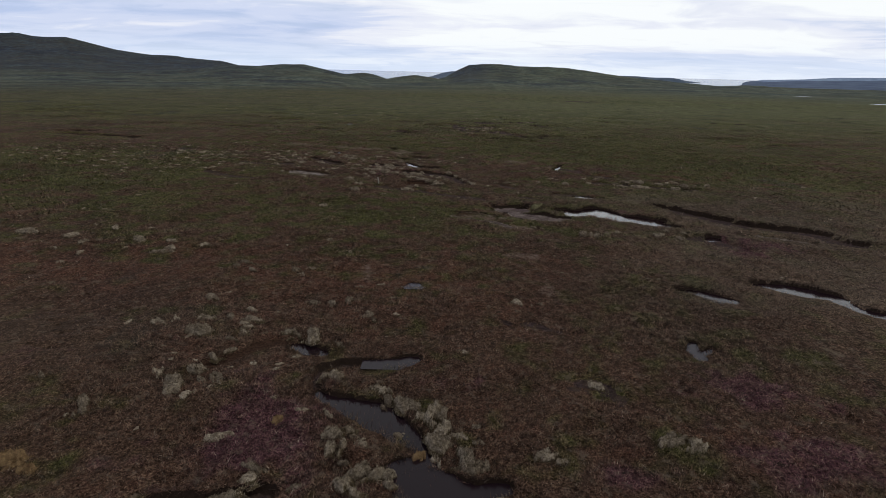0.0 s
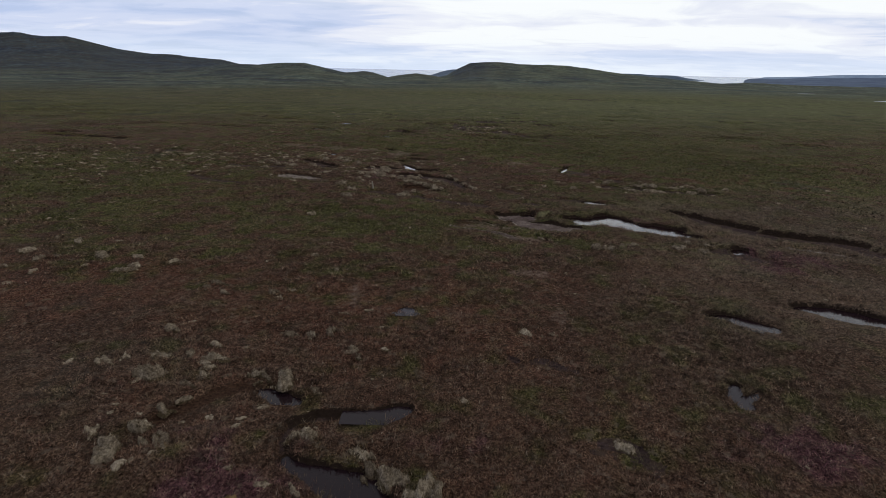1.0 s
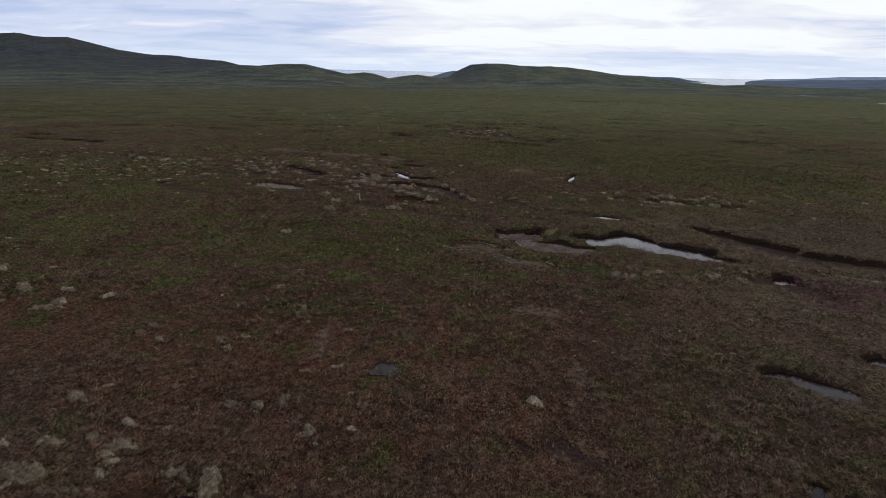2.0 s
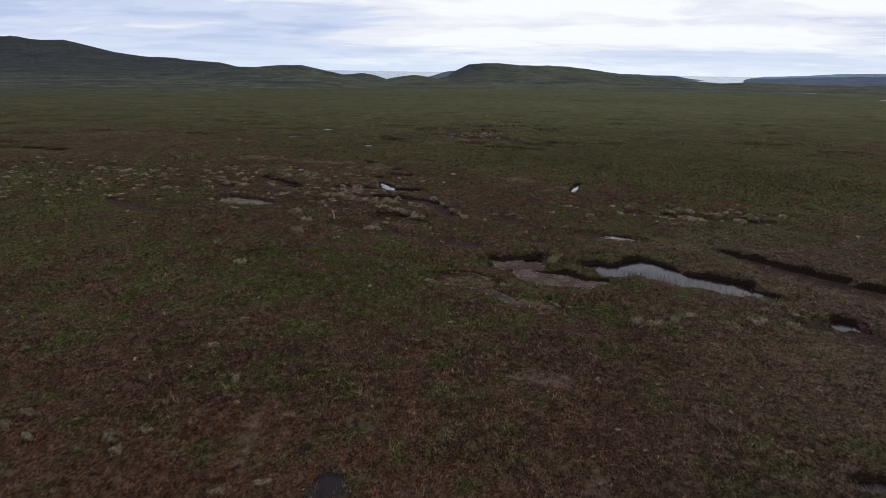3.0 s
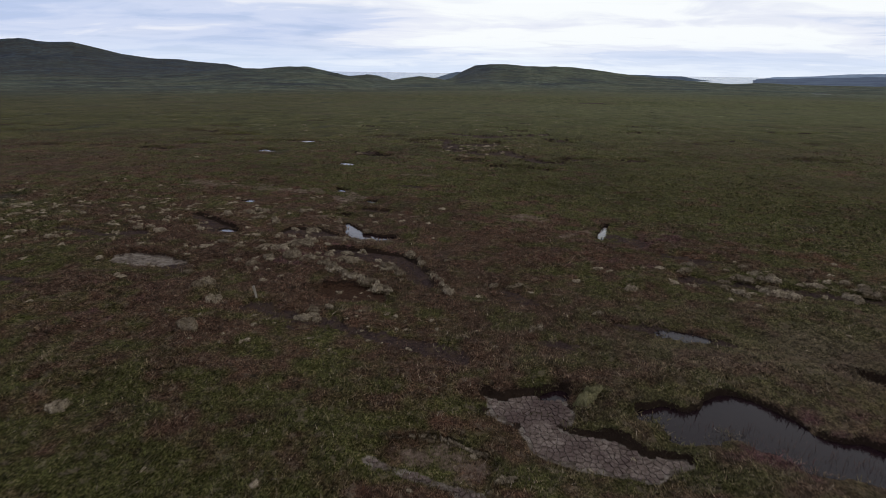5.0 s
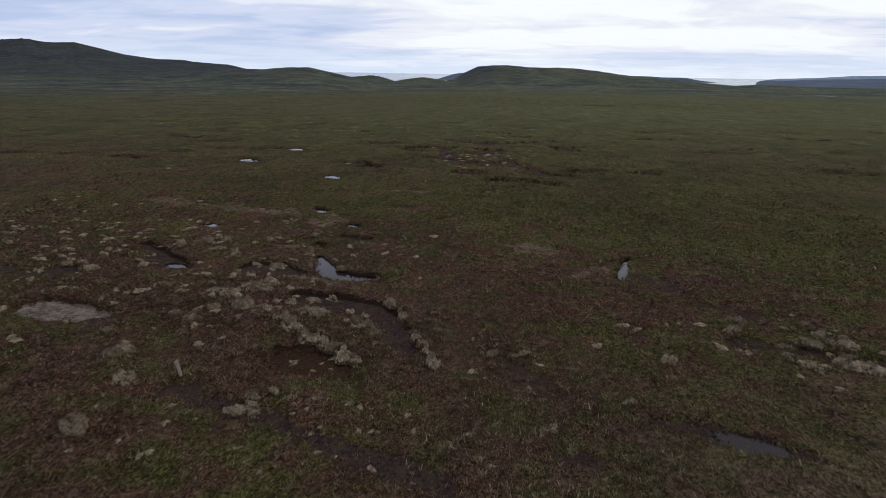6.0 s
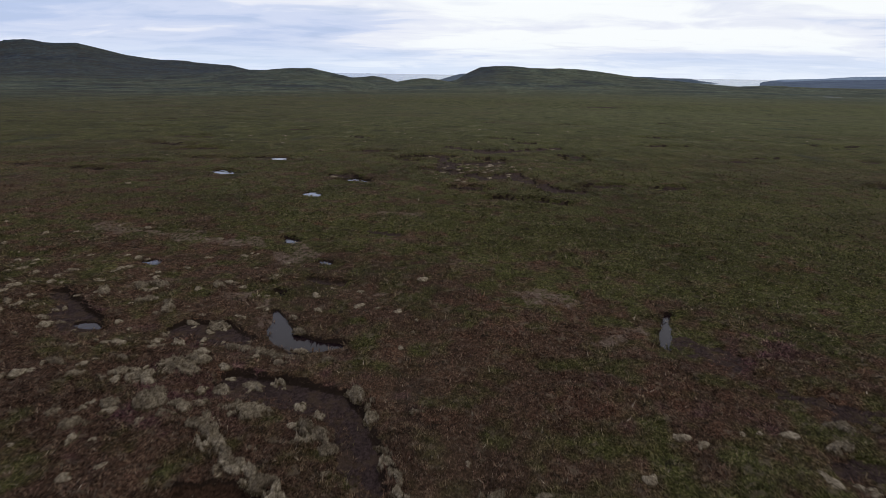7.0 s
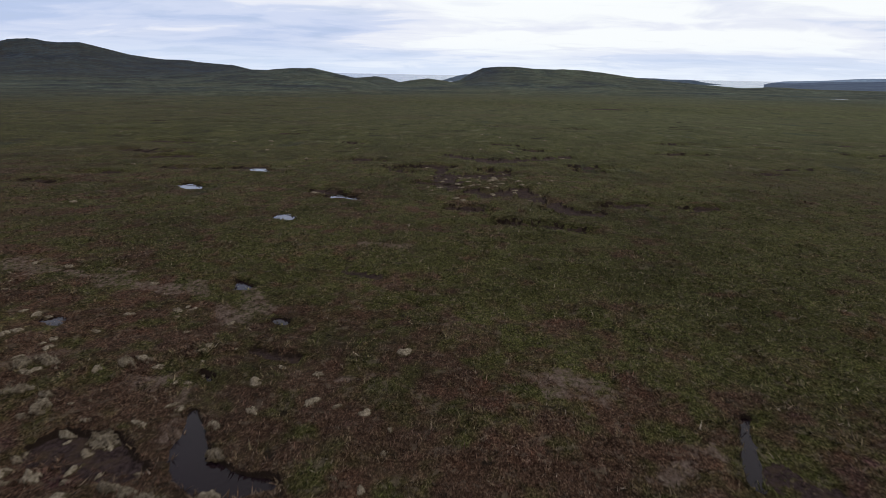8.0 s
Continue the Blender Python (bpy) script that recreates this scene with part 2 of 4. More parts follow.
hollow("peat", 0.14, None, 0.12, (-3.4, 2.6, 0.4), (-2.7, 2.75, 0.3), (-2.3, 3.0, 0.2))
hollow("peat", 0.07, None, 0.24, (-1.3, 39.9, 0.2), (-0.4, 39.4, 0.2))
hollow("peat", 0.14, None, 0.5, (0.5, 61.0, 0.4), (1.0, 57.0, 0.6), (1.6, 54.0, 0.5))
hollow("peat", 0.14, None, 0.5, (2.6, 53.2, 0.4), (3.5, 52.0, 0.5), (5.2, 53.6, 0.5), (6.0, 51.5, 0.5), (7.0, 48.8, 0.35), (8.4, 48.8, 0.3))
hollow("peat", 0.14, None, 0.5, (1.6, 57.5, 0.6), (3.4, 57.8, 0.6), (4.8, 58.6, 0.4))
hollow("peat", 0.14, None, 0.5, (1.0, 68.0, 0.4), (4.2, 65.0, 0.6), (7.0, 66.4, 0.4), (10.3, 69.0, 0.4))
hollow("peat", 0.09, None, 0.22, (8.3, 27.0, 0.2), (9.6, 26.7, 0.26), (11.2, 26.0, 0.3), (13.0, 25.4, 0.26))
hollow("peat", 0.08, None, 0.22, (-12.5, 30.8, 0.25), (-10.6, 30.0, 0.3), (-9.4, 30.3, 0.2))
hollow("peat", 0.08, None, 0.22, (-13.2, 27.2, 0.3), (-11.4, 25.9, 0.3), (-10.2, 25.6, 0.2))
hollow("rust", 0.09, None, 0.07, (-2.85, 7.54, 0.08), (-3.38, 7.62, 0.09), (-3.79, 7.38, 0.09), (-4.1, 6.91, 0.09), (-4.36, 6.55, 0.08), (-4.6, 6.28, 0.06))
hollow("peat", 0.1, None, 0.06, (-2.2, 34.74, 0.07), (-1.84, 34.55, 0.1), (-1.3, 34.46, 0.08))
hollow("peat", 0.16, None, 0.08, (-4.75, 51.0, 0.12), (-4.0, 51.2, 0.25))
hollow("pool", 0.22, -0.1, 0.06, (-24.7, 75.5, 0.25), (-23.9, 75.4, 0.45))
hollow("bare", 0.03, None, 0.2, (-2.93, 33.1, 0.1), (-2.78, 32.35, 0.14), (-2.6, 31.7, 0.14))
hollow("bare", 0.03, None, 0.3, (-4.1, 33.5, 0.2), (-3.6, 33.4, 0.2))
hollow("bare", 0.03, None, 0.3, (-6.9, 33.9, 0.15), (-6.4, 34.2, 0.15), (-5.9, 34.7, 0.12))
hollow("bare", 0.03, None, 0.35, (5.6, 31.2, 0.25), (6.3, 31.9, 0.25))
HAGS = random.Random(5)
for _ in range(46):
    d = 60 + 190 * HAGS.random() ** 1.4
    hx, hy, hw = HAGS.uniform(-0.75, 0.75) * d, d, d * HAGS.uniform(0.008, 0.035)
    hollow("peat", 0.3, None, 0.4, (hx - hw, hy + HAGS.uniform(-1, 1), 0.2), (hx, hy, 0.6), (hx + hw, hy + HAGS.uniform(-1, 1), 0.2))
for _ in range(80):
    hy = HAGS.uniform(42, 115)
    hx, hw = HAGS.uniform(-0.8, 0.8) * hy, HAGS.uniform(0.5, 2.0)
    hollow("peat", 0.22, None, 0.3, (hx - hw, hy + HAGS.uniform(-0.6, 0.6), 0.15), (hx, hy, 0.3), (hx + hw, hy + HAGS.uniform(-0.6, 0.6), 0.15))


def spine_distance(x, y, spine, ragged, seed):
    """Distance to a hollow's outline, negative inside."""
    best = np.full(x.shape, 1e9)
    for (x0, y0, r0), (x1, y1, r1) in zip(spine, spine[1:]):
        dx, dy = x1 - x0, y1 - y0
        t = np.clip(((x - x0) * dx + (y - y0) * dy) / (dx * dx + dy * dy), 0, 1)
        best = np.minimum(best, np.hypot(x - x0 - t * dx, y - y0 - t * dy) - (r0 + t * (r1 - r0)))
    return best - 0.06 + ragged * (1.25 * fbm(x, y, 0.5, seed, 3) + 0.6 * fbm(x, y, 1.5, seed + 5, 1))


def near_spine(x, y, spine, margin):
    px, py, pr = zip(*spine)
    m = max(pr) + margin
    return np.nonzero((x > min(px) - m) & (x < max(px) + m) & (y > min(py) - m) & (y < max(py) + m))[0]


HILLS = []


def hill(crest, front, back, *line):
    """A hill: distance of its crest, width in front and behind, crest line as (x, height)."""
    HILLS.append((crest, front, back, line))


hill(1400, 820, 400, (-2600, 75), (-1700, 60), (-1250, 55), (-1112, 55), (-1105, 62.5), (-1083, 63), (-1037, 65), (-1010, 56), (-923, 58.5), (-882, 48), (-816, 33), (-749, 23), (-681, 21.5), (-634, 15), (-556, 12.5), (-526, 4.5), (-452, -8), (-380, -30))
hill(800, 430, 300, (-1200, -9), (-700, -8), (-393, -5.5), (-329, 0.5), (-301, 4), (-274, 4.2), (-235, 6.6), (-207, 7), (-188, 4), (-157, -3), (-126, -9), (-90, -20))
hill(1350, 300, 250, (-330, -19), (-278, -12.5), (-238, -9.3), (-208, -6.2), (-186, -9.3), (-166, -15), (-140, -24))
hill(1000, 260, 250, (-140, -18), (-108, -11.5), (-94, -9), (-65, -4.8), (-40, -8), (-11, -13), (20, -22))
hill(1200, 560, 400, (-70, -26), (-37, -16), (-13, -9.8), (-2, -2), (32, 14.3), (64, 18.3), (113, 16.3), (171, 13.2), (192, 14.5), (229, 13.2), (288, 7), (346, 0.8), (404, -3), (463, -9), (522, -14), (551, -15.6), (614, -11.5), (696, -15), (811, -16), (890, -15.5), (1400, -14), (2600, -10))


def land(x, y):
    """The lie of the land without hollows and tussocks."""
    d = np.hypot(0.45 * x, np.abs(y - 5))
    z = np.interp(d, [0, 40, 55, 85, 150, 250, 400, 700, 1000, 1300, 1700, 6000], [0, 0, -0.2, -0.8, -2.8, -6.2, -9.5, -13, -15.5, -20, -32, -40])
    z = z + fbm(x, y, 7.0, 3, 2) * 0.10
    far = smooth(70, 220, d)
    z = z + far * (fbm(x * 0.5, y, 60, 8, 3) * 1.1 + smooth(300, 900, d) * fbm(x, y, 170, 12, 3) * 2.0)
    z = z + 1.6 * np.exp(-((y - 240 - 0.15 * x) / 38) ** 2) * smooth(-160, -60, x) * smooth(260, 120, x)
    for k, (crest, front, back, line) in enumerate(HILLS):
        hx, hz = zip(*line)
        top = np.interp(x * crest / np.maximum(y, 60.0), hx, hz) + 2.0 * fbm(x, y, 38, 40 + k, 3) * (k in (0, 1, 4)) + 0.6 * fbm(x, y, 45, 60 + k, 2)
        s = np.where(y < crest, (crest - y) / front, (y - crest) / back)
        w = np.where(s < 1, (1 - s) ** 2 * (1 + 2 * s), 0) * (y > 60)
        w = np.where(y < crest, np.clip(1 - s, 0, 1) ** 1.6 * (y > 60), w)
        rise = z + (top - z) * w
        z = np.where(top > z, np.maximum(z, rise), z)
    return z


def relief(x, y):
    """Height, and how far each place is peat, mud, bare, rust."""
    shape = x.shape
    x, y = x.ravel(), y.ravel()
    z = land(x, y)
    close = 1 - smooth(50, 110, np.hypot(0.6 * x, y))
    marks = {k: np.zeros(x.size) for k in ("peat", "mud", "bare", "rust", "in", "face", "top", "shore")}
    at = np.nonzero(close > 0)[0]
    bumps, xs, ys = np.zeros(x.size), x[at], y[at]
    wx, wy = xs + 0.12 * fbm(xs, ys, 0.4, 23, 1), ys + 0.12 * fbm(xs, ys, 0.4, 24, 1)
    large, small = tussocks(wx, 1.2 * wy, 0.46, 25), tussocks(wx, wy, 0.19, 27)
    lush = smooth(-0.35, 0.45, fbm(xs, ys, 1.9, 29, 2))
    bumps[at] = fbm(xs, ys, 0.9, 21, 2) * 0.06 + large * (0.02 + 0.06 * lush) + small * 0.028 - 0.055
    marks["top"][at] = np.clip(0.25 + 0.45 * large * (0.4 + 0.6 * lush) + 0.35 * small, 0, 1)
    drop = np.zeros(x.size)
    for k, (kind, depth, level, ragged, spine) in enumerate(HOLLOWS):
        at = near_spine(x, y, spine, 1.4)
        if not at.size:
            continue
        xs, ys = x[at], y[at]
        d = spine_distance(xs, ys, spine, ragged, 100 + 7 * k)
        d2 = spine_distance(xs, ys + 0.12, spine, ragged, 100 + 7 * k)
        steep = np.clip((d2 - d) / 0.12 * 0.8 + 0.45, 0, 1)
        if kind == "bare":
            steep = steep * 0.6
        shore = -level if level is not None and kind == "pool" else depth * 0.92
        gentle = shore * smooth(0.85, -0.02, d) + (depth - shore) * smooth(0, -min(0.5, 0.03 + 0.9 * max(p[2] for p in spine)), d)
        cut = depth * smooth(0.05, -0.05, d)
        down = (gentle + (cut - gentle) * steep) / depth
        drop[at] = np.maximum(drop[at], depth * down)
        marks["in"][at] = np.maximum(marks["in"][at], smooth(0.1, -0.1, d))
        marks["shore"][at] = np.maximum(marks["shore"][at], smooth(0.8, 0.15, d) * (1 - steep))
        edge = smooth(0.03, -0.06, d) * (0.55 + 0.45 * smooth(0.3, 0.6, steep))
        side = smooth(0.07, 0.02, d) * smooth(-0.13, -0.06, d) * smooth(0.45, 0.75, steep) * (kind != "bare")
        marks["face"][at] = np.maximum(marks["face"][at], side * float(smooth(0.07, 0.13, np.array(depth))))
        name = {"pool": "peat", "peat": "peat"}.get(kind, kind)
        marks[name][at] = np.maximum(marks[name][at], (0.76 if name == "bare" else 1.0) * (edge if name == "peat" else smooth(0.22, -0.22, d) if name == "bare" else smooth(0.10, -0.08, d) if name == "rust" else smooth(0.06, -0.12, d)) * (0.7 if depth < 0.1 else 1.0))
    z = z + bumps * close * (1 - 0.9 * np.maximum(marks["in"], 0.8 * marks["shore"])) - drop
    marks["top"] = marks["top"] * close + 0.56 * (1 - close)
    return z.reshape(shape), {k: v.reshape(shape) for k, v in marks.items()}


# wide patches of greener, rustier and heathery ground: x, y, half sizes, amount
GREEN = [(7, 31, 8, 4, -0.26), (-3, 36, 6, 4, -0.1), (-5, 29, 8, 5, -0.14), (-6, 9, 6, 4, -0.1), (18, 32, 12, 12, 0.28), (-17, 27, 7, 8, 0.35), (-5, 18.5, 4, 3, 0.22), (13, 30, 9, 9, 0.22), (-8, 19, 9, 6, 0.2), (-3, 15, 6, 3, 0.06), (6, 21, 9, 4.5, 0.22), (3, 17, 4, 3, 0.12), (16, 45, 16, 12, 0.34), (3, 42, 6, 5, 0.19), (-3, 40, 5, 3, 0.22), (0, 75, 60, 22, 0.19), (11, 33, 6, 4, 0.04), (1, 36, 5, 2.5, 0.12), (-12, 46, 9, 8, 0.19), (-28, 26, 10, 10, 0.28), (9, 8, 3, 3, 0.09)]
RUST = [(-13, 11, 4, 3, 0.9), (5, 32, 5, 2.5, 0.3), (-4, 8, 3, 2, 0.6), (-6, 11, 5, 2, 0.4), (5, 4, 2.4, 1.2, 0.6), (-12, 13, 5, 2, 0.5), (0.4, 12, 3, 3, 0.25), (-1, 9, 2, 1.2, 0.4), (-7, 36, 6, 3, 0.3), (12, 28, 5, 2, 0.45), (8, 30, 4, 2, 0.3), (-3, 12, 3, 2, 0.3), (-10, 40, 7, 3, 0.4), (4, 10, 3, 1.5, 0.2), (0.5, 17.5, 2.5, 1.5, 0.25), (6, 18.5, 2.5, 0.8, 0.35), (-5.5, 12, 2.5, 2.0, 0.6), (-1.0, 11.5, 3.0, 2.2, 0.5), (2.0, 13.5, 2.6, 2.0, 0.4), (5.5, 12, 3, 2, 0.2), (4.6, 4.6, 2, 0.9, 0.4), (3, 25.5, 1.5, 1, 0.3)]
HEATHER = [(-2.6, 4.5, 1.0, 0.9, 0.8), (5.6, 6.2, 1.3, 0.8, 0.7), (6.2, 4.0, 1.6, 0.8, 0.8), (0.5, 6.2, 0.8, 0.6, 0.5), (-4, 4, 1.0, 0.8, 0.2), (7.2, 20.0, 1.4, 0.7, 0.4), (3, 3.6, 1, 0.5, 0.5), (9, 5, 2, 1.2, 0.5), (-8, 7, 2, 1.5, 0.3), (-2.2, 29.4, 3.4, 2.2, 0.5), (-7.5, 31.5, 3, 1.6, 0.4), (-3.3, 5.6, 0.6, 0.8, 0.5), (-1.6, 3.4, 0.6, 0.6, 0.6), (6.3, 6.2, 0.7, 0.6, 0.5), (8.6, 30.5, 2.2, 2.5, 0.45), (11.5, 15.4, 2.2, 1.2, 0.6), (7.4, 19.2, 1.4, 0.5, 0.6), (-8, 24, 3, 2, 0.3)]


# tracts of bleached, greyer turf
PALE = [(12, 13, 6, 6, 0.38), (7, 11, 3, 3, 0.12), (13, 21, 6, 4, 0.45), (20, 16, 8, 8, 0.5), (6, 22.5, 4, 2.5, 0.15), (-6, 8, 3, 2.5, 0.25)]


def patches(x, y, table):
    total = np.zeros(x.shape)
    for px, py, sx, sy, amount in table:
        total += amount * np.exp(-((x - px) / sx) ** 2 - ((y - py) / sy) ** 2)
    return total


def pale_at(x, y):
    return np.clip(patches(x, y, PALE) * (1 + 0.9 * fbm(x, y, 1.3, 85, 3)), 0, 0.75)


def cover_at(x, y):
    near = 1 - smooth(40, 90, y)
    mottle, speck = fbm(x, y, 0.55, 55, 3) * near, fbm(x, y, 0.36, 57, 2) * near
    green = 0.20 + 0.05 * smooth(8, 16, y) + patches(x, y, GREEN) + 0.22 * fbm(x, y, 2.6, 51, 3) + 0.7 * mottle + 0.12 * smooth(16, 40, y) + 0.36 * smooth(38, 80, y)
    rust = 0.55 * patches(x, y, RUST) + 0.3 * fbm(x, y, 2.2, 61, 3) - 0.3 * mottle + 0.5 * speck - 0.04
    heather = patches(x, y, HEATHER) + 0.4 * fbm(x, y, 1.7, 71, 3) - 0.4 * speck - 0.16
    return np.clip(green, 0, 1), np.clip(rust, 0, 1), np.clip(heather, 0, 1)


# ---------------------------------------------------------------- materials
def material(name):
    m = bpy.data.materials.new(name)
    m.use_nodes = True
    tree = m.node_tree
    shader = tree.nodes["Principled BSDF"]
    return m, tree.nodes, tree.links, shader


class Nodes:
    """Short ways to wire a node tree."""

    def __init__(self, nodes, links):
        self.n, self.l = nodes, links
        self.place = nodes.new("ShaderNodeNewGeometry").outputs["Position"]

    def put(self, socket, v):
        if isinstance(v, (int, float)):
            socket.default_value = v
        elif isinstance(v, tuple):
            socket.default_value = (*v, 1)
        else:
            self.l.new(v, socket)

    def noise(self, scale, detail=4, rough=0.6, stretch=None, source=None):
        v = source or self.place
        if stretch:
            m = self.n.new("ShaderNodeMapping")
            m.inputs["Scale"].default_value = stretch
            self.l.new(v, m.inputs[0])
            v = m.outputs[0]
        t = self.n.new("ShaderNodeTexNoise")
        t.inputs["Scale"].default_value, t.inputs["Detail"].default_value, t.inputs["Roughness"].default_value = scale, detail, rough
        self.l.new(v, t.inputs["Vector"])
        return t.outputs["Fac"]

    def span(self, v, a, b, c=0.0, d=1.0):
        r = self.n.new("ShaderNodeMapRange")
        r.interpolation_type = "SMOOTHSTEP"
        self.put(r.inputs[0], v)
        for k, q in enumerate((a, b, c, d)):
            r.inputs[k + 1].default_value = q
        return r.outputs[0]

    def mix(self, fac, a, b, how="MIX"):
        m = self.n.new("ShaderNodeMix")
        m.data_type, m.blend_type = "RGBA", how
        self.put(m.inputs[0], fac), self.put(m.inputs[6], a), self.put(m.inputs[7], b)
        return m.outputs[2]

    def calc(self, op, a, b, clamp=False):
        m = self.n.new("ShaderNodeMath")
        m.operation, m.use_clamp = op, clamp
        self.put(m.inputs[0], a), self.put(m.inputs[1], b)
        return m.outputs[0]

    def attribute(self, name):
        a = self.n.new("ShaderNodeAttribute")
        a.attribute_name = name
        s = self.n.new("ShaderNodeSeparateColor")
        self.l.new(a.outputs["Color"], s.inputs[0])
        return s.outputs

    def bump(self, height, strength, distance, shader):
        b = self.n.new("ShaderNodeBump")
        b.inputs["Strength"].default_value, b.inputs["Distance"].default_value = strength, distance
        self.put(b.inputs["Height"], height)
        self.l.new(b.outputs[0], shader.inputs["Normal"])


BROWN, STRAW, OLIVE, RUSTY, PURPLE = (0.092, 0.051, 0.034), (0.196, 0.141, 0.094), (0.074, 0.075, 0.022), (0.122, 0.055, 0.036), (0.115, 0.048, 0.059)


GAP_SHADE, BLEACHED = (0.050, 0.032, 0.022), (0.150, 0.112, 0.082)


def sward_colour(k, jitter):
    """Colour of the living cover from its patches; jitter is a value round 0.5."""
    a = k.attribute("cover")
    green, rust, heather = a[0], a[1], a[2]
    wob = k.calc("SUBTRACT", jitter, 0.5)
    col = k.mix(k.span(k.calc("ADD", green, k.calc("MULTIPLY", wob, 0.9)), 0.15, 0.85), BROWN, OLIVE)
    col = k.mix(k.calc("MULTIPLY", k.span(k.calc("ADD", rust, k.calc("MULTIPLY", wob, 0.6)), 0.15, 0.8), 0.8), col, RUSTY)
    col = k.mix(k.attribute("sward")[1], col, BLEACHED)
    col = k.mix(k.calc("MULTIPLY", k.span(k.calc("ADD", heather, k.calc("MULTIPLY", wob, 0.6)), 0.15, 0.65), 0.85), col, PURPLE)
    return col


def make_moor():
    m, n, l, shader = material("moor_ground")
    k = Nodes(n, l)
    fine, mid, wide = k.noise(26, 5, 0.7), k.noise(3.4, 5, 0.65), k.noise(0.16, 6, 0.62)
    col = sward_colour(k, mid)
    clump = k.noise(9, 5, 0.7)
    top = k.attribute("sward")[0]
    col = k.mix(k.calc("MULTIPLY", k.span(fine, 0.50, 0.70, 0, 0.8), top), col, STRAW)
    # gaps between tussocks coloured darker to stand in for their shade
    col = k.mix(k.span(top, 0.60, 0.28, 0, 0.7), col, GAP_SHADE)
    col = k.mix(1.0, col, k.mix(k.span(fine, 0.34, 0.66), (0.22, 0.22, 0.22), (1.42, 1.42, 1.42)), "MULTIPLY")
    col = k.mix(1.0, col, k.mix(k.span(clump, 0.32, 0.62), (0.45, 0.43, 0.42), (1.2, 1.2, 1.2)), "MULTIPLY")
    col = k.mix(1.0, col, k.mix(k.span(wide, 0.3, 0.7), (0.72, 0.70, 0.70), (1.25, 1.25, 1.2)), "MULTIPLY")
    col = k.mix(k.span(k.noise(4.2, 6, 0.75), 0.55, 0.64, 0, 0.55), col, (0.180, 0.136, 0.100))
    # hill heath with blue distance haze in its colour, hag lines and tussocky tracts of the farther moor
    bed = k.attribute("bed")
    rough, tuss = k.noise(0.55, 6, 0.75, (2.2, 1, 1)), k.noise(0.13, 7, 0.7, (3.0, 1, 1))
    plain = k.mix(k.span(tuss, 0.35, 0.65), (0.074, 0.078, 0.031), (0.114, 0.119, 0.049))
    col = k.mix(k.calc("MULTIPLY", bed[2], 0.75), col, plain)
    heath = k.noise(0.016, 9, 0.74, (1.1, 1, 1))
    hazed_heath_col = k.mix(k.span(heath, 0.40, 0.58), (0.026, 0.038, 0.050), (0.100, 0.122, 0.088))
    hazed_heath_col = k.mix(k.attribute("face")[1], hazed_heath_col, k.mix(k.span(heath, 0.40, 0.58), (0.013, 0.023, 0.046), (0.040, 0.056, 0.080)))
    hazed_heath_col = k.mix(k.span(k.noise(0.05, 8, 0.75), 0.50, 0.60, 0, 0.75), hazed_heath_col, (0.016, 0.021, 0.028))
    hazed_heath_col = k.mix(k.span(k.noise(0.07, 8, 0.75, (0.8, 1, 1)), 0.58, 0.66, 0, 0.6), hazed_heath_col, (0.125, 0.135, 0.110))
    hazed_heath_col = k.mix(1.0, hazed_heath_col, k.mix(k.span(k.noise(0.16, 5, 0.75), 0.36, 0.64), (0.55, 0.55, 0.58), (1.45, 1.45, 1.4)), "MULTIPLY")
    col = k.mix(bed[1], col, hazed_heath_col)
    tract = k.noise(0.055, 7, 0.7, (1.1, 1, 1))
    col = k.mix(k.span(tract, 0.50, 0.64, 0, 0.4), col, (0.085, 0.060, 0.038))
    col = k.mix(1.0, col, k.mix(k.span(rough, 0.32, 0.66), (0.80, 0.80, 0.80), (1.18, 1.18, 1.18)), "MULTIPLY")
    # dark tones are bare peat and the shadows of hags painted together
    for size, stretch, edge, amount, tone in ((2.6, 0.8, 0.60, 0.8, (0.022, 0.017, 0.012)), (0.8, 0.8, 0.63, 0.6, (0.022, 0.019, 0.012)), (1.3, 1.0, 0.62, 0.6, (0.170, 0.135, 0.092)), (0.05, 2.4, 0.60, 0.5, (0.034, 0.040, 0.034))):
        col = k.mix(k.span(k.noise(size, 7, 0.66, (stretch, 1, 1)), edge, edge + 0.07, 0, amount), col, tone)
    for size, stretch, edge, amount, tone in ((0.42, 0.8, 0.58, 0.85, (0.022, 0.019, 0.012)), (0.16, 0.9, 0.585, 0.75, (0.028, 0.028, 0.018)), (0.30, 1.5, 0.58, 0.5, (0.185, 0.180, 0.100))):
        col = k.mix(k.calc("MULTIPLY", k.attribute("face")[2], k.span(k.noise(size, 6, 0.7, (stretch, 1, 1)), edge, edge + 0.08, 0, amount)), col, tone)
    g = k.attribute("wear")
    peat, mud, bare = g[0], g[1], g[2]
    clods = k.noise(16, 6, 0.7)
    grit = k.noise(42, 4, 0.7)
    peat_col = k.mix(k.span(clods, 0.35, 0.7), (0.026, 0.017, 0.016), (0.088, 0.058, 0.055))
    peat_col = k.mix(k.span(mid, 0.48, 0.62, 0, 0.7), peat_col, (0.085, 0.056, 0.038))
    peat_col = k.mix(k.span(grit, 0.58, 0.70, 0, 0.6), peat_col, (0.150, 0.108, 0.082))
    mud_col = k.mix(k.span(mid, 0.35, 0.65), (0.125, 0.098, 0.080), (0.285, 0.240, 0.205))
    mud_col = k.mix(k.span(clods, 0.5, 0.72, 0, 0.5), mud_col, (0.055, 0.043, 0.034))
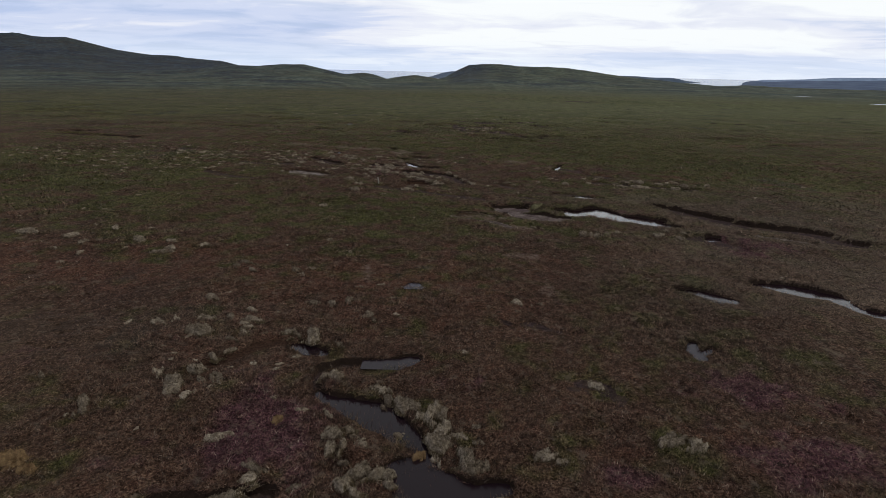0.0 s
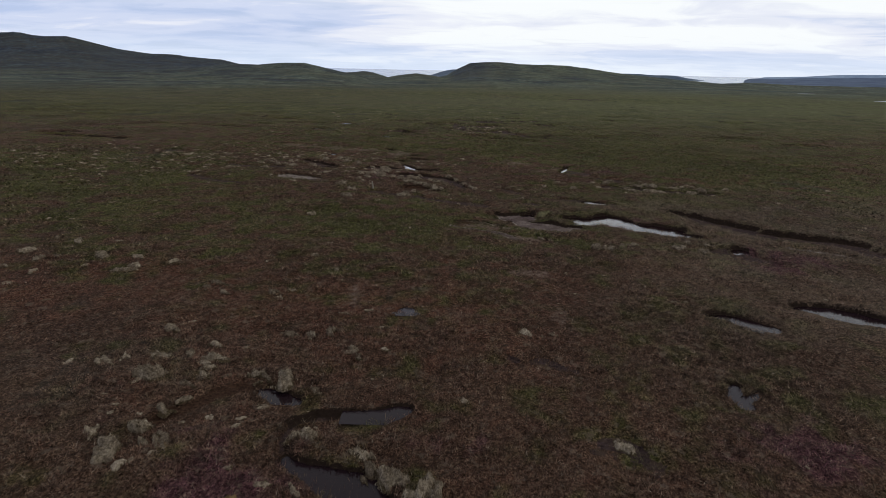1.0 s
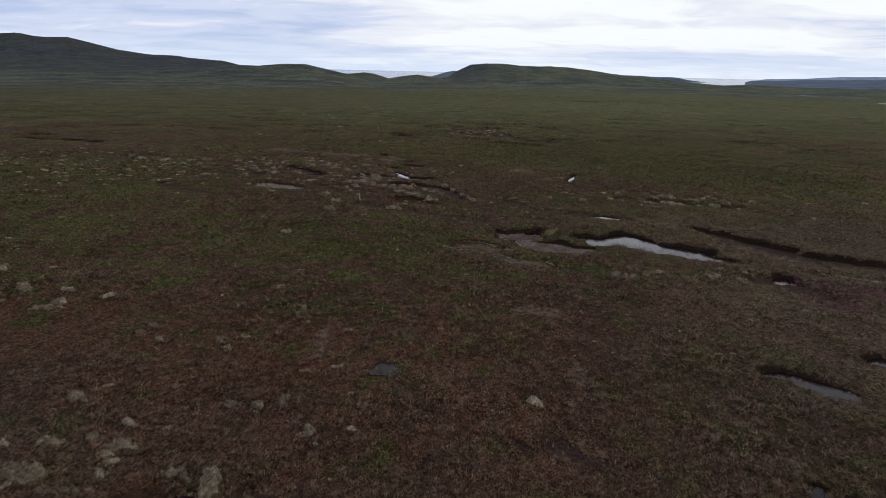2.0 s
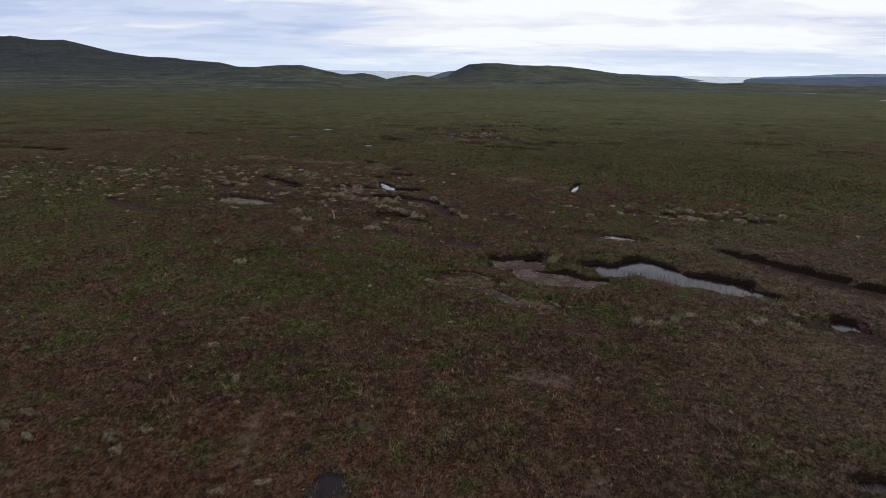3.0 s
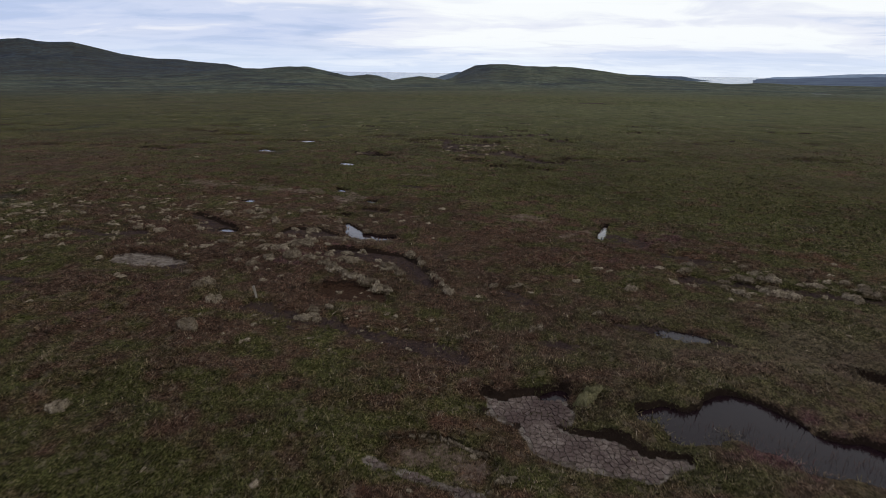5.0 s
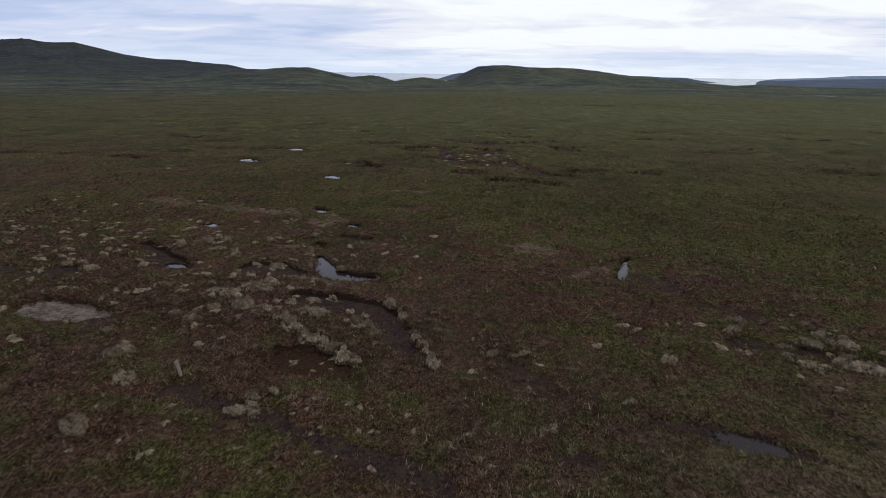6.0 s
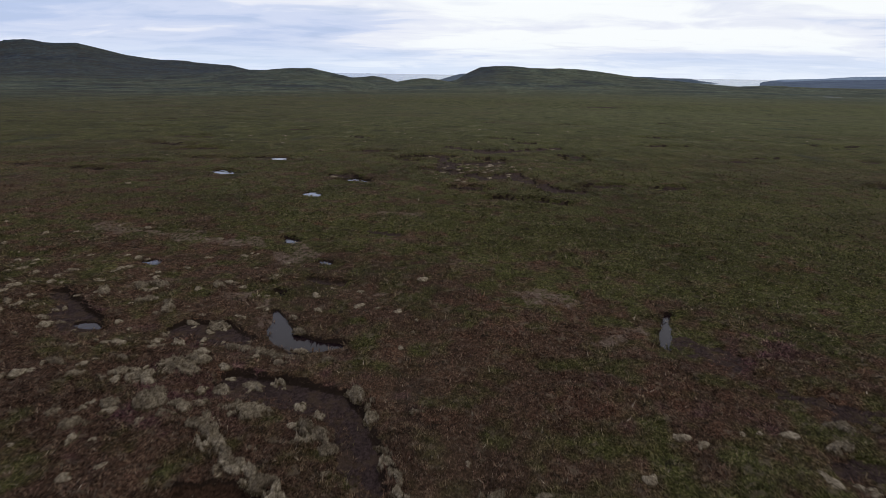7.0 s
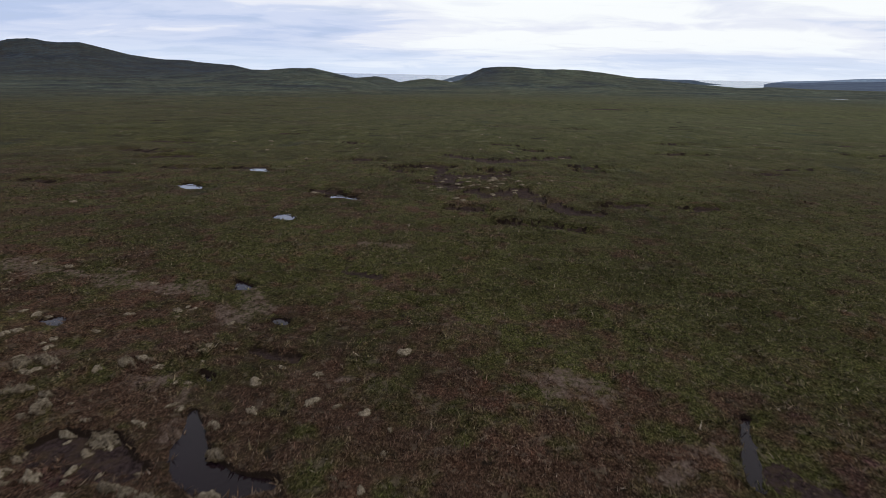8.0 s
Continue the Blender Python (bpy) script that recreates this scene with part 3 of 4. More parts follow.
    mud_col = k.mix(1.0, mud_col, k.mix(k.span(k.noise(13, 6, 0.75, (0.5, 1.6, 1)), 0.36, 0.6), (0.55, 0.53, 0.52), (1.2, 1.2, 1.2)), "MULTIPLY")
    bare_col = k.mix(k.span(clods, 0.3, 0.7), (0.108, 0.070, 0.054), (0.255, 0.188, 0.148))
    rag = k.calc("MULTIPLY", k.calc("SUBTRACT", k.noise(6, 6, 0.7), 0.5), 1.5)
    col = k.mix(k.span(k.calc("ADD", bare, rag), 0.35, 0.7), col, bare_col)
    col = k.mix(k.span(k.calc("ADD", mud, rag), 0.35, 0.6), col, mud_col)
    col = k.mix(k.span(k.calc("ADD", peat, rag), 0.35, 0.6), col, peat_col)
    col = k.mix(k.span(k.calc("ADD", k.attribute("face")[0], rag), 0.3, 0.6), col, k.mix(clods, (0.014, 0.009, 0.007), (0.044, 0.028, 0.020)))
    col = k.mix(k.span(k.calc("ADD", bed[0], rag), 0.35, 0.6), col, k.mix(k.span(grit, 0.55, 0.7, 0, 0.5), k.mix(k.span(clods, 0.35, 0.68), (0.026, 0.014, 0.009), (0.092, 0.050, 0.032)), (0.15, 0.098, 0.066)))
    l.new(col, shader.inputs["Base Color"])
    shader.inputs["Roughness"].default_value = 0.9
    shader.inputs["Specular IOR Level"].default_value = 0.04
    k.bump(k.calc("ADD", fine, clump), 0.9, 0.06, shader)
    return m


def make_blades():
    m, n, l, shader = material("moor_grass")
    k = Nodes(n, l)
    pick = n.new("ShaderNodeNewGeometry").outputs["Random Per Island"]
    mid, top = k.noise(3.4, 5, 0.65), k.attribute("sward")[0]
    col = sward_colour(k, k.calc("ADD", k.calc("MULTIPLY", mid, 0.75), k.calc("MULTIPLY", pick, 0.25)))
    # dead straw gathers on some of the tussocks; dark brown paints the shade between them
    dead = k.calc("ADD", k.calc("MULTIPLY", k.noise(7.5, 4, 0.7), 0.75), k.calc("MULTIPLY", pick, 0.25))
    col = k.mix(k.calc("MULTIPLY", k.span(dead, 0.50, 0.66, 0, 0.75), top), col, STRAW)
    col = k.mix(k.span(top, 0.55, 0.25, 0, 0.6), col, GAP_SHADE)
    col = k.mix(k.span(pick, 0.975, 0.985, 0, 0.8), col, (0.27, 0.215, 0.165))
    col = k.mix(1.0, col, k.mix(k.span(k.noise(5.5, 4, 0.65), 0.35, 0.62), (0.42, 0.41, 0.41), (1.45, 1.45, 1.45)), "MULTIPLY")
    col = k.mix(1.0, col, k.mix(k.span(k.noise(15, 4, 0.7), 0.38, 0.60), (0.48, 0.48, 0.48), (1.45, 1.45, 1.45)), "MULTIPLY")
    col = k.mix(k.span(k.noise(4.2, 6, 0.75), 0.55, 0.64, 0, 0.55), col, (0.200, 0.152, 0.112))
    l.new(col, shader.inputs["Base Color"])
    shader.inputs["Roughness"].default_value = 0.8
    shader.inputs["Specular IOR Level"].default_value = 0.15
    return m


def make_moss():
    m, n, l, shader = material("fringe_moss")
    k = Nodes(n, l)
    rnd = n.new("ShaderNodeObjectInfo").outputs["Random"]
    big, fine, wool = k.noise(5, 5, 0.65), k.noise(48, 4, 0.7), k.noise(21, 5, 0.7)
    col = k.mix(k.span(big, 0.3, 0.7), (0.165, 0.129, 0.090), (0.375, 0.312, 0.228))
    col = k.mix(k.calc("MULTIPLY", rnd, 0.7), col, (0.105, 0.078, 0.053))
    # turf climbing the flanks, its brown also painting shade into the clefts, bare moss on the crowns
    crown = k.calc("ADD", k.attribute("crown")[0], k.calc("MULTIPLY", k.calc("SUBTRACT", k.noise(9, 6, 0.75), 0.5), 1.5))
    turf = k.mix(big, (0.066, 0.042, 0.027), (0.082, 0.066, 0.032))
    col = k.mix(k.span(crown, 0.15, 0.46), turf, col)
    col = k.mix(1.0, col, k.mix(k.span(fine, 0.25, 0.75), (0.55, 0.55, 0.55), (1.35, 1.35, 1.35)), "MULTIPLY")
    col = k.mix(1.0, col, k.mix(k.span(wool, 0.34, 0.64), (0.55, 0.52, 0.50), (1.25, 1.25, 1.25)), "MULTIPLY")
    l.new(col, shader.inputs["Base Color"])
    shader.inputs["Roughness"].default_value = 0.95
    shader.inputs["Specular IOR Level"].default_value = 0.1
    k.bump(k.calc("ADD", k.calc("MULTIPLY", fine, 0.5), wool), 0.6, 0.025, shader)
    return m


def make_water(name, base, rough, wave, size):
    m, n, l, shader = material(name)
    k = Nodes(n, l)
    ripple = k.noise(size, 3, 0.55)
    l.new(k.mix(k.noise(1.3, 4, 0.6), base, tuple(1.5 * c for c in base)), shader.inputs["Base Color"])
    shader.inputs["Roughness"].default_value, shader.inputs["IOR"].default_value = rough, 1.33
    k.bump(ripple, wave, 0.02, shader)
    return m


def make_heath(name, low, high, size):
    m, n, l, shader = material(name)
    k = Nodes(n, l)
    a, b = k.noise(size, 6, 0.65), k.noise(size * 9, 4, 0.6)
    col = k.mix(k.span(a, 0.3, 0.7), low, high)
    col = k.mix(1.0, col, k.mix(k.span(b, 0.3, 0.7), (0.75, 0.75, 0.75), (1.25, 1.25, 1.25)), "MULTIPLY")
    l.new(col, shader.inputs["Base Color"])
    shader.inputs["Roughness"].default_value = 0.95
    shader.inputs["Specular IOR Level"].default_value = 0.1
    return m


MOOR, BLADES, MOSS = make_moor(), make_blades(), make_moss()
WATER = make_water("peat_water", (0.013, 0.007, 0.009), 0.05, 0.12, 9.0)
SEA = make_water("sea_water", (0.10, 0.19, 0.34), 0.2, 0.06, 0.05)
SEA.node_tree.nodes["Principled BSDF"].inputs["Specular Tint"].default_value = (0.74, 0.87, 1.0, 1)
LOCH = make_water("loch_water", (0.03, 0.04, 0.05), 0.15, 0.1, 0.5)


# ---------------------------------------------------------------- mesh helpers
def mesh_from(name, verts, loops, starts, totals, mat, soft_shade=True):
    me = bpy.data.meshes.new(name)
    me.vertices.add(len(verts))
    me.vertices.foreach_set("co", np.ascontiguousarray(verts, np.float32).ravel())
    me.loops.add(len(loops))
    me.loops.foreach_set("vertex_index", np.ascontiguousarray(loops, np.int32).ravel())
    me.polygons.add(len(starts))
    me.polygons.foreach_set("loop_start", np.ascontiguousarray(starts, np.int32))
    me.polygons.foreach_set("loop_total", np.ascontiguousarray(totals, np.int32))
    me.polygons.foreach_set("use_smooth", np.full(len(starts), soft_shade))
    me.materials.append(mat)
    me.update(calc_edges=True)
    me.validate()
    return me


def quads(name, verts, faces, mat, soft_shade=True):
    k = faces.shape[1]
    return mesh_from(name, verts, faces.ravel(), np.arange(len(faces)) * k, np.full(len(faces), k), mat, soft_shade)


def colour_layer(me, name, channels):
    layer = me.color_attributes.new(name, "FLOAT_COLOR", "POINT")
    data = np.ones((len(me.vertices), 4), np.float32)
    for k, c in enumerate(channels):
        data[:, k] = np.asarray(c).ravel()
    layer.data.foreach_set("color", data.ravel())


def sheet_faces(nx, ny):
    i = np.arange(nx - 1)[None, :] + nx * np.arange(ny - 1)[:, None]
    return np.stack([i, i + 1, i + nx + 1, i + nx], -1).reshape(-1, 4)


def steps(start, stop, first, growth):
    out, step = [start], first
    while out[-1] < stop:
        step = step * growth
        out.append(out[-1] + step)
    return out


# ---------------------------------------------------------------- ground
FINE = 0.058
xs_mid = np.arange(-6.0, 14.0, FINE)
xs = np.array(sorted([-v for v in steps(6.0 + FINE, 4300, FINE, 1.038)] + list(xs_mid) + steps(14.0, 4300, FINE, 1.038)))
ys_mid = np.arange(2.4, 35.0, FINE)
ys = np.array(sorted([-v for v in steps(-2.4 + FINE, 400, FINE, 1.16)] + list(ys_mid) + steps(35.0, 2200, FINE, 1.019)))
GX, GY = np.meshgrid(xs, ys)
GZ, WEAR = relief(GX, GY)
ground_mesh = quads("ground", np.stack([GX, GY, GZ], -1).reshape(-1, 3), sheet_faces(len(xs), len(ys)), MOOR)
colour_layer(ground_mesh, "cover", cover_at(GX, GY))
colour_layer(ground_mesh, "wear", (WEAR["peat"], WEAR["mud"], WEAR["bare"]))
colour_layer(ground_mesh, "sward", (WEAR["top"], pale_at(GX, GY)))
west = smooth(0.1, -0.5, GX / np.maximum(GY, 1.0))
# second channel: haze-tinted hill heath, coming in with distance
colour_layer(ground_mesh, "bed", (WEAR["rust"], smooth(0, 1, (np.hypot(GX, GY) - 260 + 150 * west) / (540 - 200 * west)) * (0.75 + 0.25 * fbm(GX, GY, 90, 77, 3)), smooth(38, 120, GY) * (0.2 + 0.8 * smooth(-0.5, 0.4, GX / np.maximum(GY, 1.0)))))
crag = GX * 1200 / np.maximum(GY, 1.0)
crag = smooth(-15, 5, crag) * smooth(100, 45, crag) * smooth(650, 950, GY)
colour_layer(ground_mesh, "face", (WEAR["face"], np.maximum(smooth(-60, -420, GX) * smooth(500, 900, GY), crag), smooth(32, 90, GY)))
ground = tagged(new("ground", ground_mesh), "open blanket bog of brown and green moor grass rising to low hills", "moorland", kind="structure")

# ---------------------------------------------------------------- sea, lochs and the land beyond the inlet
SEA_LEVEL = -20.0
sea_verts = np.array([(-4900, 1500, SEA_LEVEL), (4900, 1500, SEA_LEVEL), (4900, 4940, SEA_LEVEL), (-4900, 4940, SEA_LEVEL)])
tagged(new("sea", quads("sea", sea_verts, np.array([[0, 1, 2, 3]]), SEA)), "pale grey-blue sea beyond the hills", "sea", kind="structure")


def far_land(name, label, crest, front, back, line, mat, seed, foot=SEA_LEVEL - 4):
    """A long low hill across the water, as a sheet over its own crest line."""
    hx, hz = zip(*line)
    x = np.linspace(hx[0], hx[-1], 160)
    y = np.concatenate([np.linspace(crest - front, crest, 24), np.linspace(crest, crest + back, 10)[1:]])
    X, Y = np.meshgrid(x, y)
    X = X * Y / crest
    s = np.where(Y < crest, (crest - Y) / front, (Y - crest) / back)
    w = (1 - s) ** 1.2
    top = np.interp(X * crest / Y, hx, hz) + fbm(X, Y, 60, seed, 3) * 1.2
    Z = foot + (top - foot) * w
    return tagged(new(name, quads(name, np.stack([X, Y, Z], -1).reshape(-1, 3), sheet_faces(len(x), len(y)), mat)), label, "hill", kind="structure")


# base colours of the land across the water carry the blue of distance haze
HAZE_BLUE_HEATH = make_heath("hazed_plateau_heath", (0.050, 0.072, 0.128), (0.108, 0.142, 0.208), 0.012)
HAZE_PALE_HEATH = make_heath("hazed_ridge_heath", (0.20, 0.26, 0.37), (0.26, 0.33, 0.43), 0.008)
HAZE_SLATE_HEATH = make_heath("hazed_slate_heath", (0.06, 0.085, 0.125), (0.11, 0.14, 0.18), 0.012)
far_land("headland", "low dark headland running out into the sea inlet", 2100, 120, 200, [(300, -3), (560, -2), (665, -2), (706, -4.8), (787, -5), (828, -11.5), (896, -19.5), (905, -24)], HAZE_SLATE_HEATH, 300)
far_land("far_moor", "blue-grey moorland plateau beyond the sea inlet", 2300, 1050, 300, [(1130, -24), (1139, -22), (1146, -14), (1161, -10), (1238, -11.5), (1325, -6.5), (1434, -2), (1544, -0.5), (1692, 4), (2400, 6), (4200, 10)], HAZE_BLUE_HEATH, 310, SEA_LEVEL + 0.1)
far_land("far_ridge", "pale distant ridge on the far side of the bay", 3500, 300, 300, [(1750, -24), (1782, -20), (1847, -9.5), (2080, -1), (2277, 12.5), (2569, 19), (4300, 24)], HAZE_PALE_HEATH, 320)
far_land("far_hill", "small blue hill showing behind a nearer one", 1800, 160, 200, [(-95, -24), (-64, -15), (-29, -4.6), (-3, -0.5), (60, 0.5), (160, -6)], HAZE_SLATE_HEATH, 330)


far_land("crag", "dark rocky crag on the top of a moorland hill", 1385, 40, 60, [(-1103, 40), (-1099, 48), (-1093, 56), (-1091, 61), (-1080, 60.5), (-1066, 62), (-1052, 62), (-1040, 64), (-1030, 61), (-1020, 57), (-1004, 52), (-990, 46)], make_heath("crag_rock", (0.030, 0.040, 0.052), (0.075, 0.090, 0.090), 0.05), 340, 38)


def loch(cx, cy, half, deep, seed):
    """A far lochan, laid in the land."""
    a = np.linspace(0, 2 * math.pi, 48, endpoint=False)
    r = 1 + 0.25 * fbm(np.cos(a) * 2, np.sin(a) * 2, 1.0, seed, 2)
    x, y = cx + half * r * np.cos(a), cy + deep * r * np.sin(a)
    z = float(land(x, y).max()) + 0.1
    me = mesh_from("loch", np.stack([x, y, np.full(48, z)], -1), np.arange(48), [0], [48], LOCH, False)
    return tagged(new("loch", me), "small pale loch lying in the far moor", "loch", "lochs", kind="structure")


loch(358, 592, 9, 5, 3)
loch(275, 350, 22, 5, 4)

# ---------------------------------------------------------------- bog pools
def pool_sheet(spine, ragged, seed, level):
    px, py, pr = zip(*spine)
    m = max(pr) + 0.4
    step = 0.1 if py[0] < 45 else 0.2
    x, y = np.arange(min(px) - m, max(px) + m, step), np.arange(min(py) - m, max(py) + m, step)
    X, Y = np.meshgrid(x, y)
    d = spine_distance(X, Y, spine, ragged, seed)
    faces = sheet_faces(len(x), len(y))
    faces = faces[(d.ravel()[faces].min(axis=1) < 0.10)]
    used, back = np.unique(faces.ravel(), return_inverse=True)
    cx, cy = np.array([sum(px) / len(px)]), np.array([sum(py) / len(py)])
    z = float(land(cx, cy)[0]) + level
    verts = np.stack([X.ravel()[used], Y.ravel()[used], np.full(len(used), z)], -1)
    return quads("bog_pool", verts, back.reshape(-1, 4), WATER)


for k, (kind, depth, level, ragged, spine) in enumerate(HOLLOWS):
    if level is not None:
        me = pool_sheet(spine, ragged, 100 + 7 * k, level)
        label = "still dark peat pool under a ragged turf bank" if kind == "pool" else "thin film of water over drying grey mud"
        tagged(new("bog_pool", me), label, "pool", "bog pools", kind="structure")


# ---------------------------------------------------------------- moss hummocks
def hummock_mesh(seed, n, mat=None, fibres=0):
    """A woolly moss mound about 1 across: ragged outline, lumps parted by creases, loose fibres, rim sunk in the turf."""
    u = np.linspace(-1.25, 1.25, n)
    X, Y = np.meshgrid(u, u)
    ox = X + 11.3 * seed
    field = 0.85 - X * X - 1.2 * Y * Y + 1.5 * fbm(ox, Y, 0.75, 400 + seed, 3)
    rim = smooth(0.0, 0.8, field)
    wx, wy = ox + 0.2 * fbm(ox, Y, 0.45, 520 + seed, 2), Y + 0.2 * fbm(ox, Y, 0.45, 550 + seed, 2)
    lumps = 0.26 * tussocks(wx, wy, 0.5, 430 + seed) + 0.10 * tussocks(wx, wy, 0.24, 460 + seed) + 0.12 * fbm(ox, Y, 0.3, 470 + seed, 2)
    Z = rim * (0.08 + 0.14 * fbm(ox, Y, 1.1, 490 + seed, 1) + lumps) - 0.12 * (1 - rim)
    faces = sheet_faces(n, n)
    faces = faces[rim.ravel()[faces].max(axis=1) > 0.02]
    used, back = np.unique(faces.ravel(), return_inverse=True)
    verts = np.stack([X, Y, Z], -1).reshape(-1, 3)[used] * (0.60, 0.46, 0.8)
    crown = np.clip((smooth(0.10, 0.32, lumps) * rim).ravel()[used], 0, 1)
    loops, starts, totals = back.ravel(), np.arange(len(faces)) * 4, np.full(len(faces), 4)
    if fibres:
        g = np.random.default_rng(seed)
        at = verts[g.choice(len(verts), fibres)] + g.normal(0, 0.015, (fibres, 3))
        a, h, w = g.uniform(0, 2 * math.pi, fibres), g.uniform(0.03, 0.09, fibres), g.uniform(0.012, 0.026, fibres)
        dx, dy, lean = np.cos(a), np.sin(a), g.uniform(0.3, 1.0, fibres)
        tips = np.stack([np.stack([-dy * w, dx * w, 0 * w - 0.02], -1), np.stack([dy * w, -dx * w, 0 * w - 0.02], -1), np.stack([dx * h * lean, dy * h * lean, h], -1)], 1)
        base = len(verts)
        verts = np.concatenate([verts, (at[:, None] + tips).reshape(-1, 3)])
        crown = np.concatenate([crown, np.repeat(g.uniform(0.25, 1.0, fibres), 3)])
        starts = np.concatenate([starts, len(loops) + 3 * np.arange(fibres)])
        totals = np.concatenate([totals, np.full(fibres, 3)])
        loops = np.concatenate([loops, base + np.arange(3 * fibres)])
    me = mesh_from("moss_hummock", verts, loops, starts, totals, mat or MOSS)
    colour_layer(me, "crown", (crown,))
    return me


LARGE = [hummock_mesh(s, 28, fibres=420) for s in range(14)]
SMALL = [hummock_mesh(20 + s, 17, fibres=160) for s in range(10)]
# hummocks that stand out: x, y, width
NEAR = [(-5.04, 7.83, 0.6), (-4.66, 8.58, 0.4), (-4.25, 8.39, 0.35), (-3.19, 7.9, 0.45), (-2.71, 7.8, 0.5), (-1.97, 7.5, 0.22), (-1.55, 8.95, 0.3), (-4.7, 6.25, 0.6), (-4.85, 5.68, 0.6), (-4.4, 5.95, 0.4), (-4.0, 5.9, 0.4), (-1.44, 4.4, 0.5), (-1.35, 4.05, 0.45), (-1.25, 3.75, 0.3), (-0.8, 3.55, 0.6), (-0.5, 3.5, 0.45), (-1.05, 3.2, 0.45)]
NEAR += [(-2.43, 3.55, 0.4), (-2.5, 3.25, 0.4), (-2.65, 2.95, 0.45), (-1.0, 4.25, 0.28), (-1.15, 4.4, 0.24), (4.05, 4.42, 0.45), (4.4, 4.3, 0.42), (3.25, 6.2, 0.35), (2.25, 9.95, 0.5), (-1.85, 6.25, 0.4), (-0.5, 7.0, 0.28), (0.9, 4.35, 0.18), (0.91, 4.78, 0.16), (1.94, 4.0, 0.3), (2.2, 3.92, 0.3), (1.1, 3.05, 0.35), (-3.05, 9.62, 0.3), (-2.6, 9.58, 0.3), (-2.1, 9.7, 0.32)]
NEAR += [(-1.4, 8.75, 0.22), (2.75, 10.0, 0.18), (5.3, 16.1, 0.5), (5.65, 16.1, 0.35), (6.1, 16.35, 0.36), (8.04, 16.4, 0.5), (8.8, 16.3, 0.4), (2.54, 18.5, 0.3), (-4.28, 23.05, 0.5), (-1.6, 24.2, 0.5), (-1.3, 24.35, 0.3), (-5.1, 19.95, 0.4)]
NEAR += [(-2.73, 13.45, 0.26), (-3.73, 12.03, 0.24), (-4.09, 11.82, 0.3), (-3.7, 14.67, 0.24), (-2.08, 10.82, 0.22), (-5.64, 12.33, 0.34), (-5.32, 11.84, 0.3), (-3.86, 11.56, 0.26), (-5.9, 12.0, 0.3), (-2.4, 13.3, 0.2), (6.5, 16.62, 0.3), (8.5, 16.98, 0.3), (9.12, 16.79, 0.26)]
MOUNDS = [(-0.46, 27.65, 0.5), (-0.2, 27.6, 0.36), (0.02, 27.44, 0.55), (-0.45, 27.32, 0.4), (0.1, 27.15, 0.36), (0.2, 26.6, 0.28), (-1.57, 28.02, 0.5), (-1.3, 28.15, 0.3), (-2.23, 27.6, 0.34), (-2.88, 28.0, 0.45), (-3.35, 28.12, 0.6), (-3.1, 29.74, 0.5), (-3.74, 29.54, 0.45), (-4.12, 28.08, 0.36), (-4.92, 27.77, 0.26), (-4.4, 27.5, 0.36), (-6.0, 26.77, 0.3)]
MOUNDS += [(-4.93, 25.65, 0.5), (-5.12, 25.45, 0.36), (-4.32, 24.6, 0.45), (-1.73, 23.73, 0.45), (-1.6, 23.92, 0.36), (-3.75, 31.65, 0.5), (-3.55, 31.5, 0.35), (-4.31, 31.74, 0.36), (-7.3, 33.22, 0.5), (-6.4, 33.97, 0.6), (-6.75, 33.8, 0.4), (-4.61, 33.93, 0.4), (-4.3, 34.1, 0.3), (-6.04, 32.77, 0.4), (-5.44, 32.59, 0.4), (-3.71, 29.64, 0.45), (-3.4, 29.4, 0.4)]
MOUNDS += [(-3.22, 29.2, 0.4), (-3.0, 29.77, 0.4), (-2.35, 28.79, 0.4), (-2.02, 28.98, 0.3), (-3.88, 28.87, 0.5), (-4.48, 29.2, 0.4), (0.24, 28.78, 0.36), (-0.57, 29.93, 0.3), (10.4, 27.98, 0.5), (10.55, 27.7, 0.4), (10.45, 27.48, 0.36), (9.84, 26.97, 0.42), (10.0, 26.85, 0.3), (9.45, 26.95, 0.4), (9.49, 28.1, 0.26), (8.81, 28.06, 0.45)]
MOUNDS += [(10.82, 27.18, 0.3), (10.52, 26.86, 0.45), (10.42, 26.57, 0.4), (10.07, 26.21, 0.5), (10.3, 26.05, 0.4), (9.35, 25.98, 0.36), (9.44, 25.79, 0.3), (8.4, 27.4, 0.4), (11.6, 26.5, 0.45), (12.25, 25.9, 0.4), (12.7, 25.9, 0.5), (5.2, 24.4, 0.3), (3.5, 23.4, 0.4), (2.7, 26.2, 0.4), (3.35, 26.1, 0.34), (-14.3, 15.0, 0.6), (-11.6, 13.9, 0.4), (-11.5, 15.6, 0.4), (-9.8, 14.2, 0.5), (-8.5, 13.3, 0.4), (-7.3, 5.8, 0.3), (-5.9, 4.9, 0.4)]
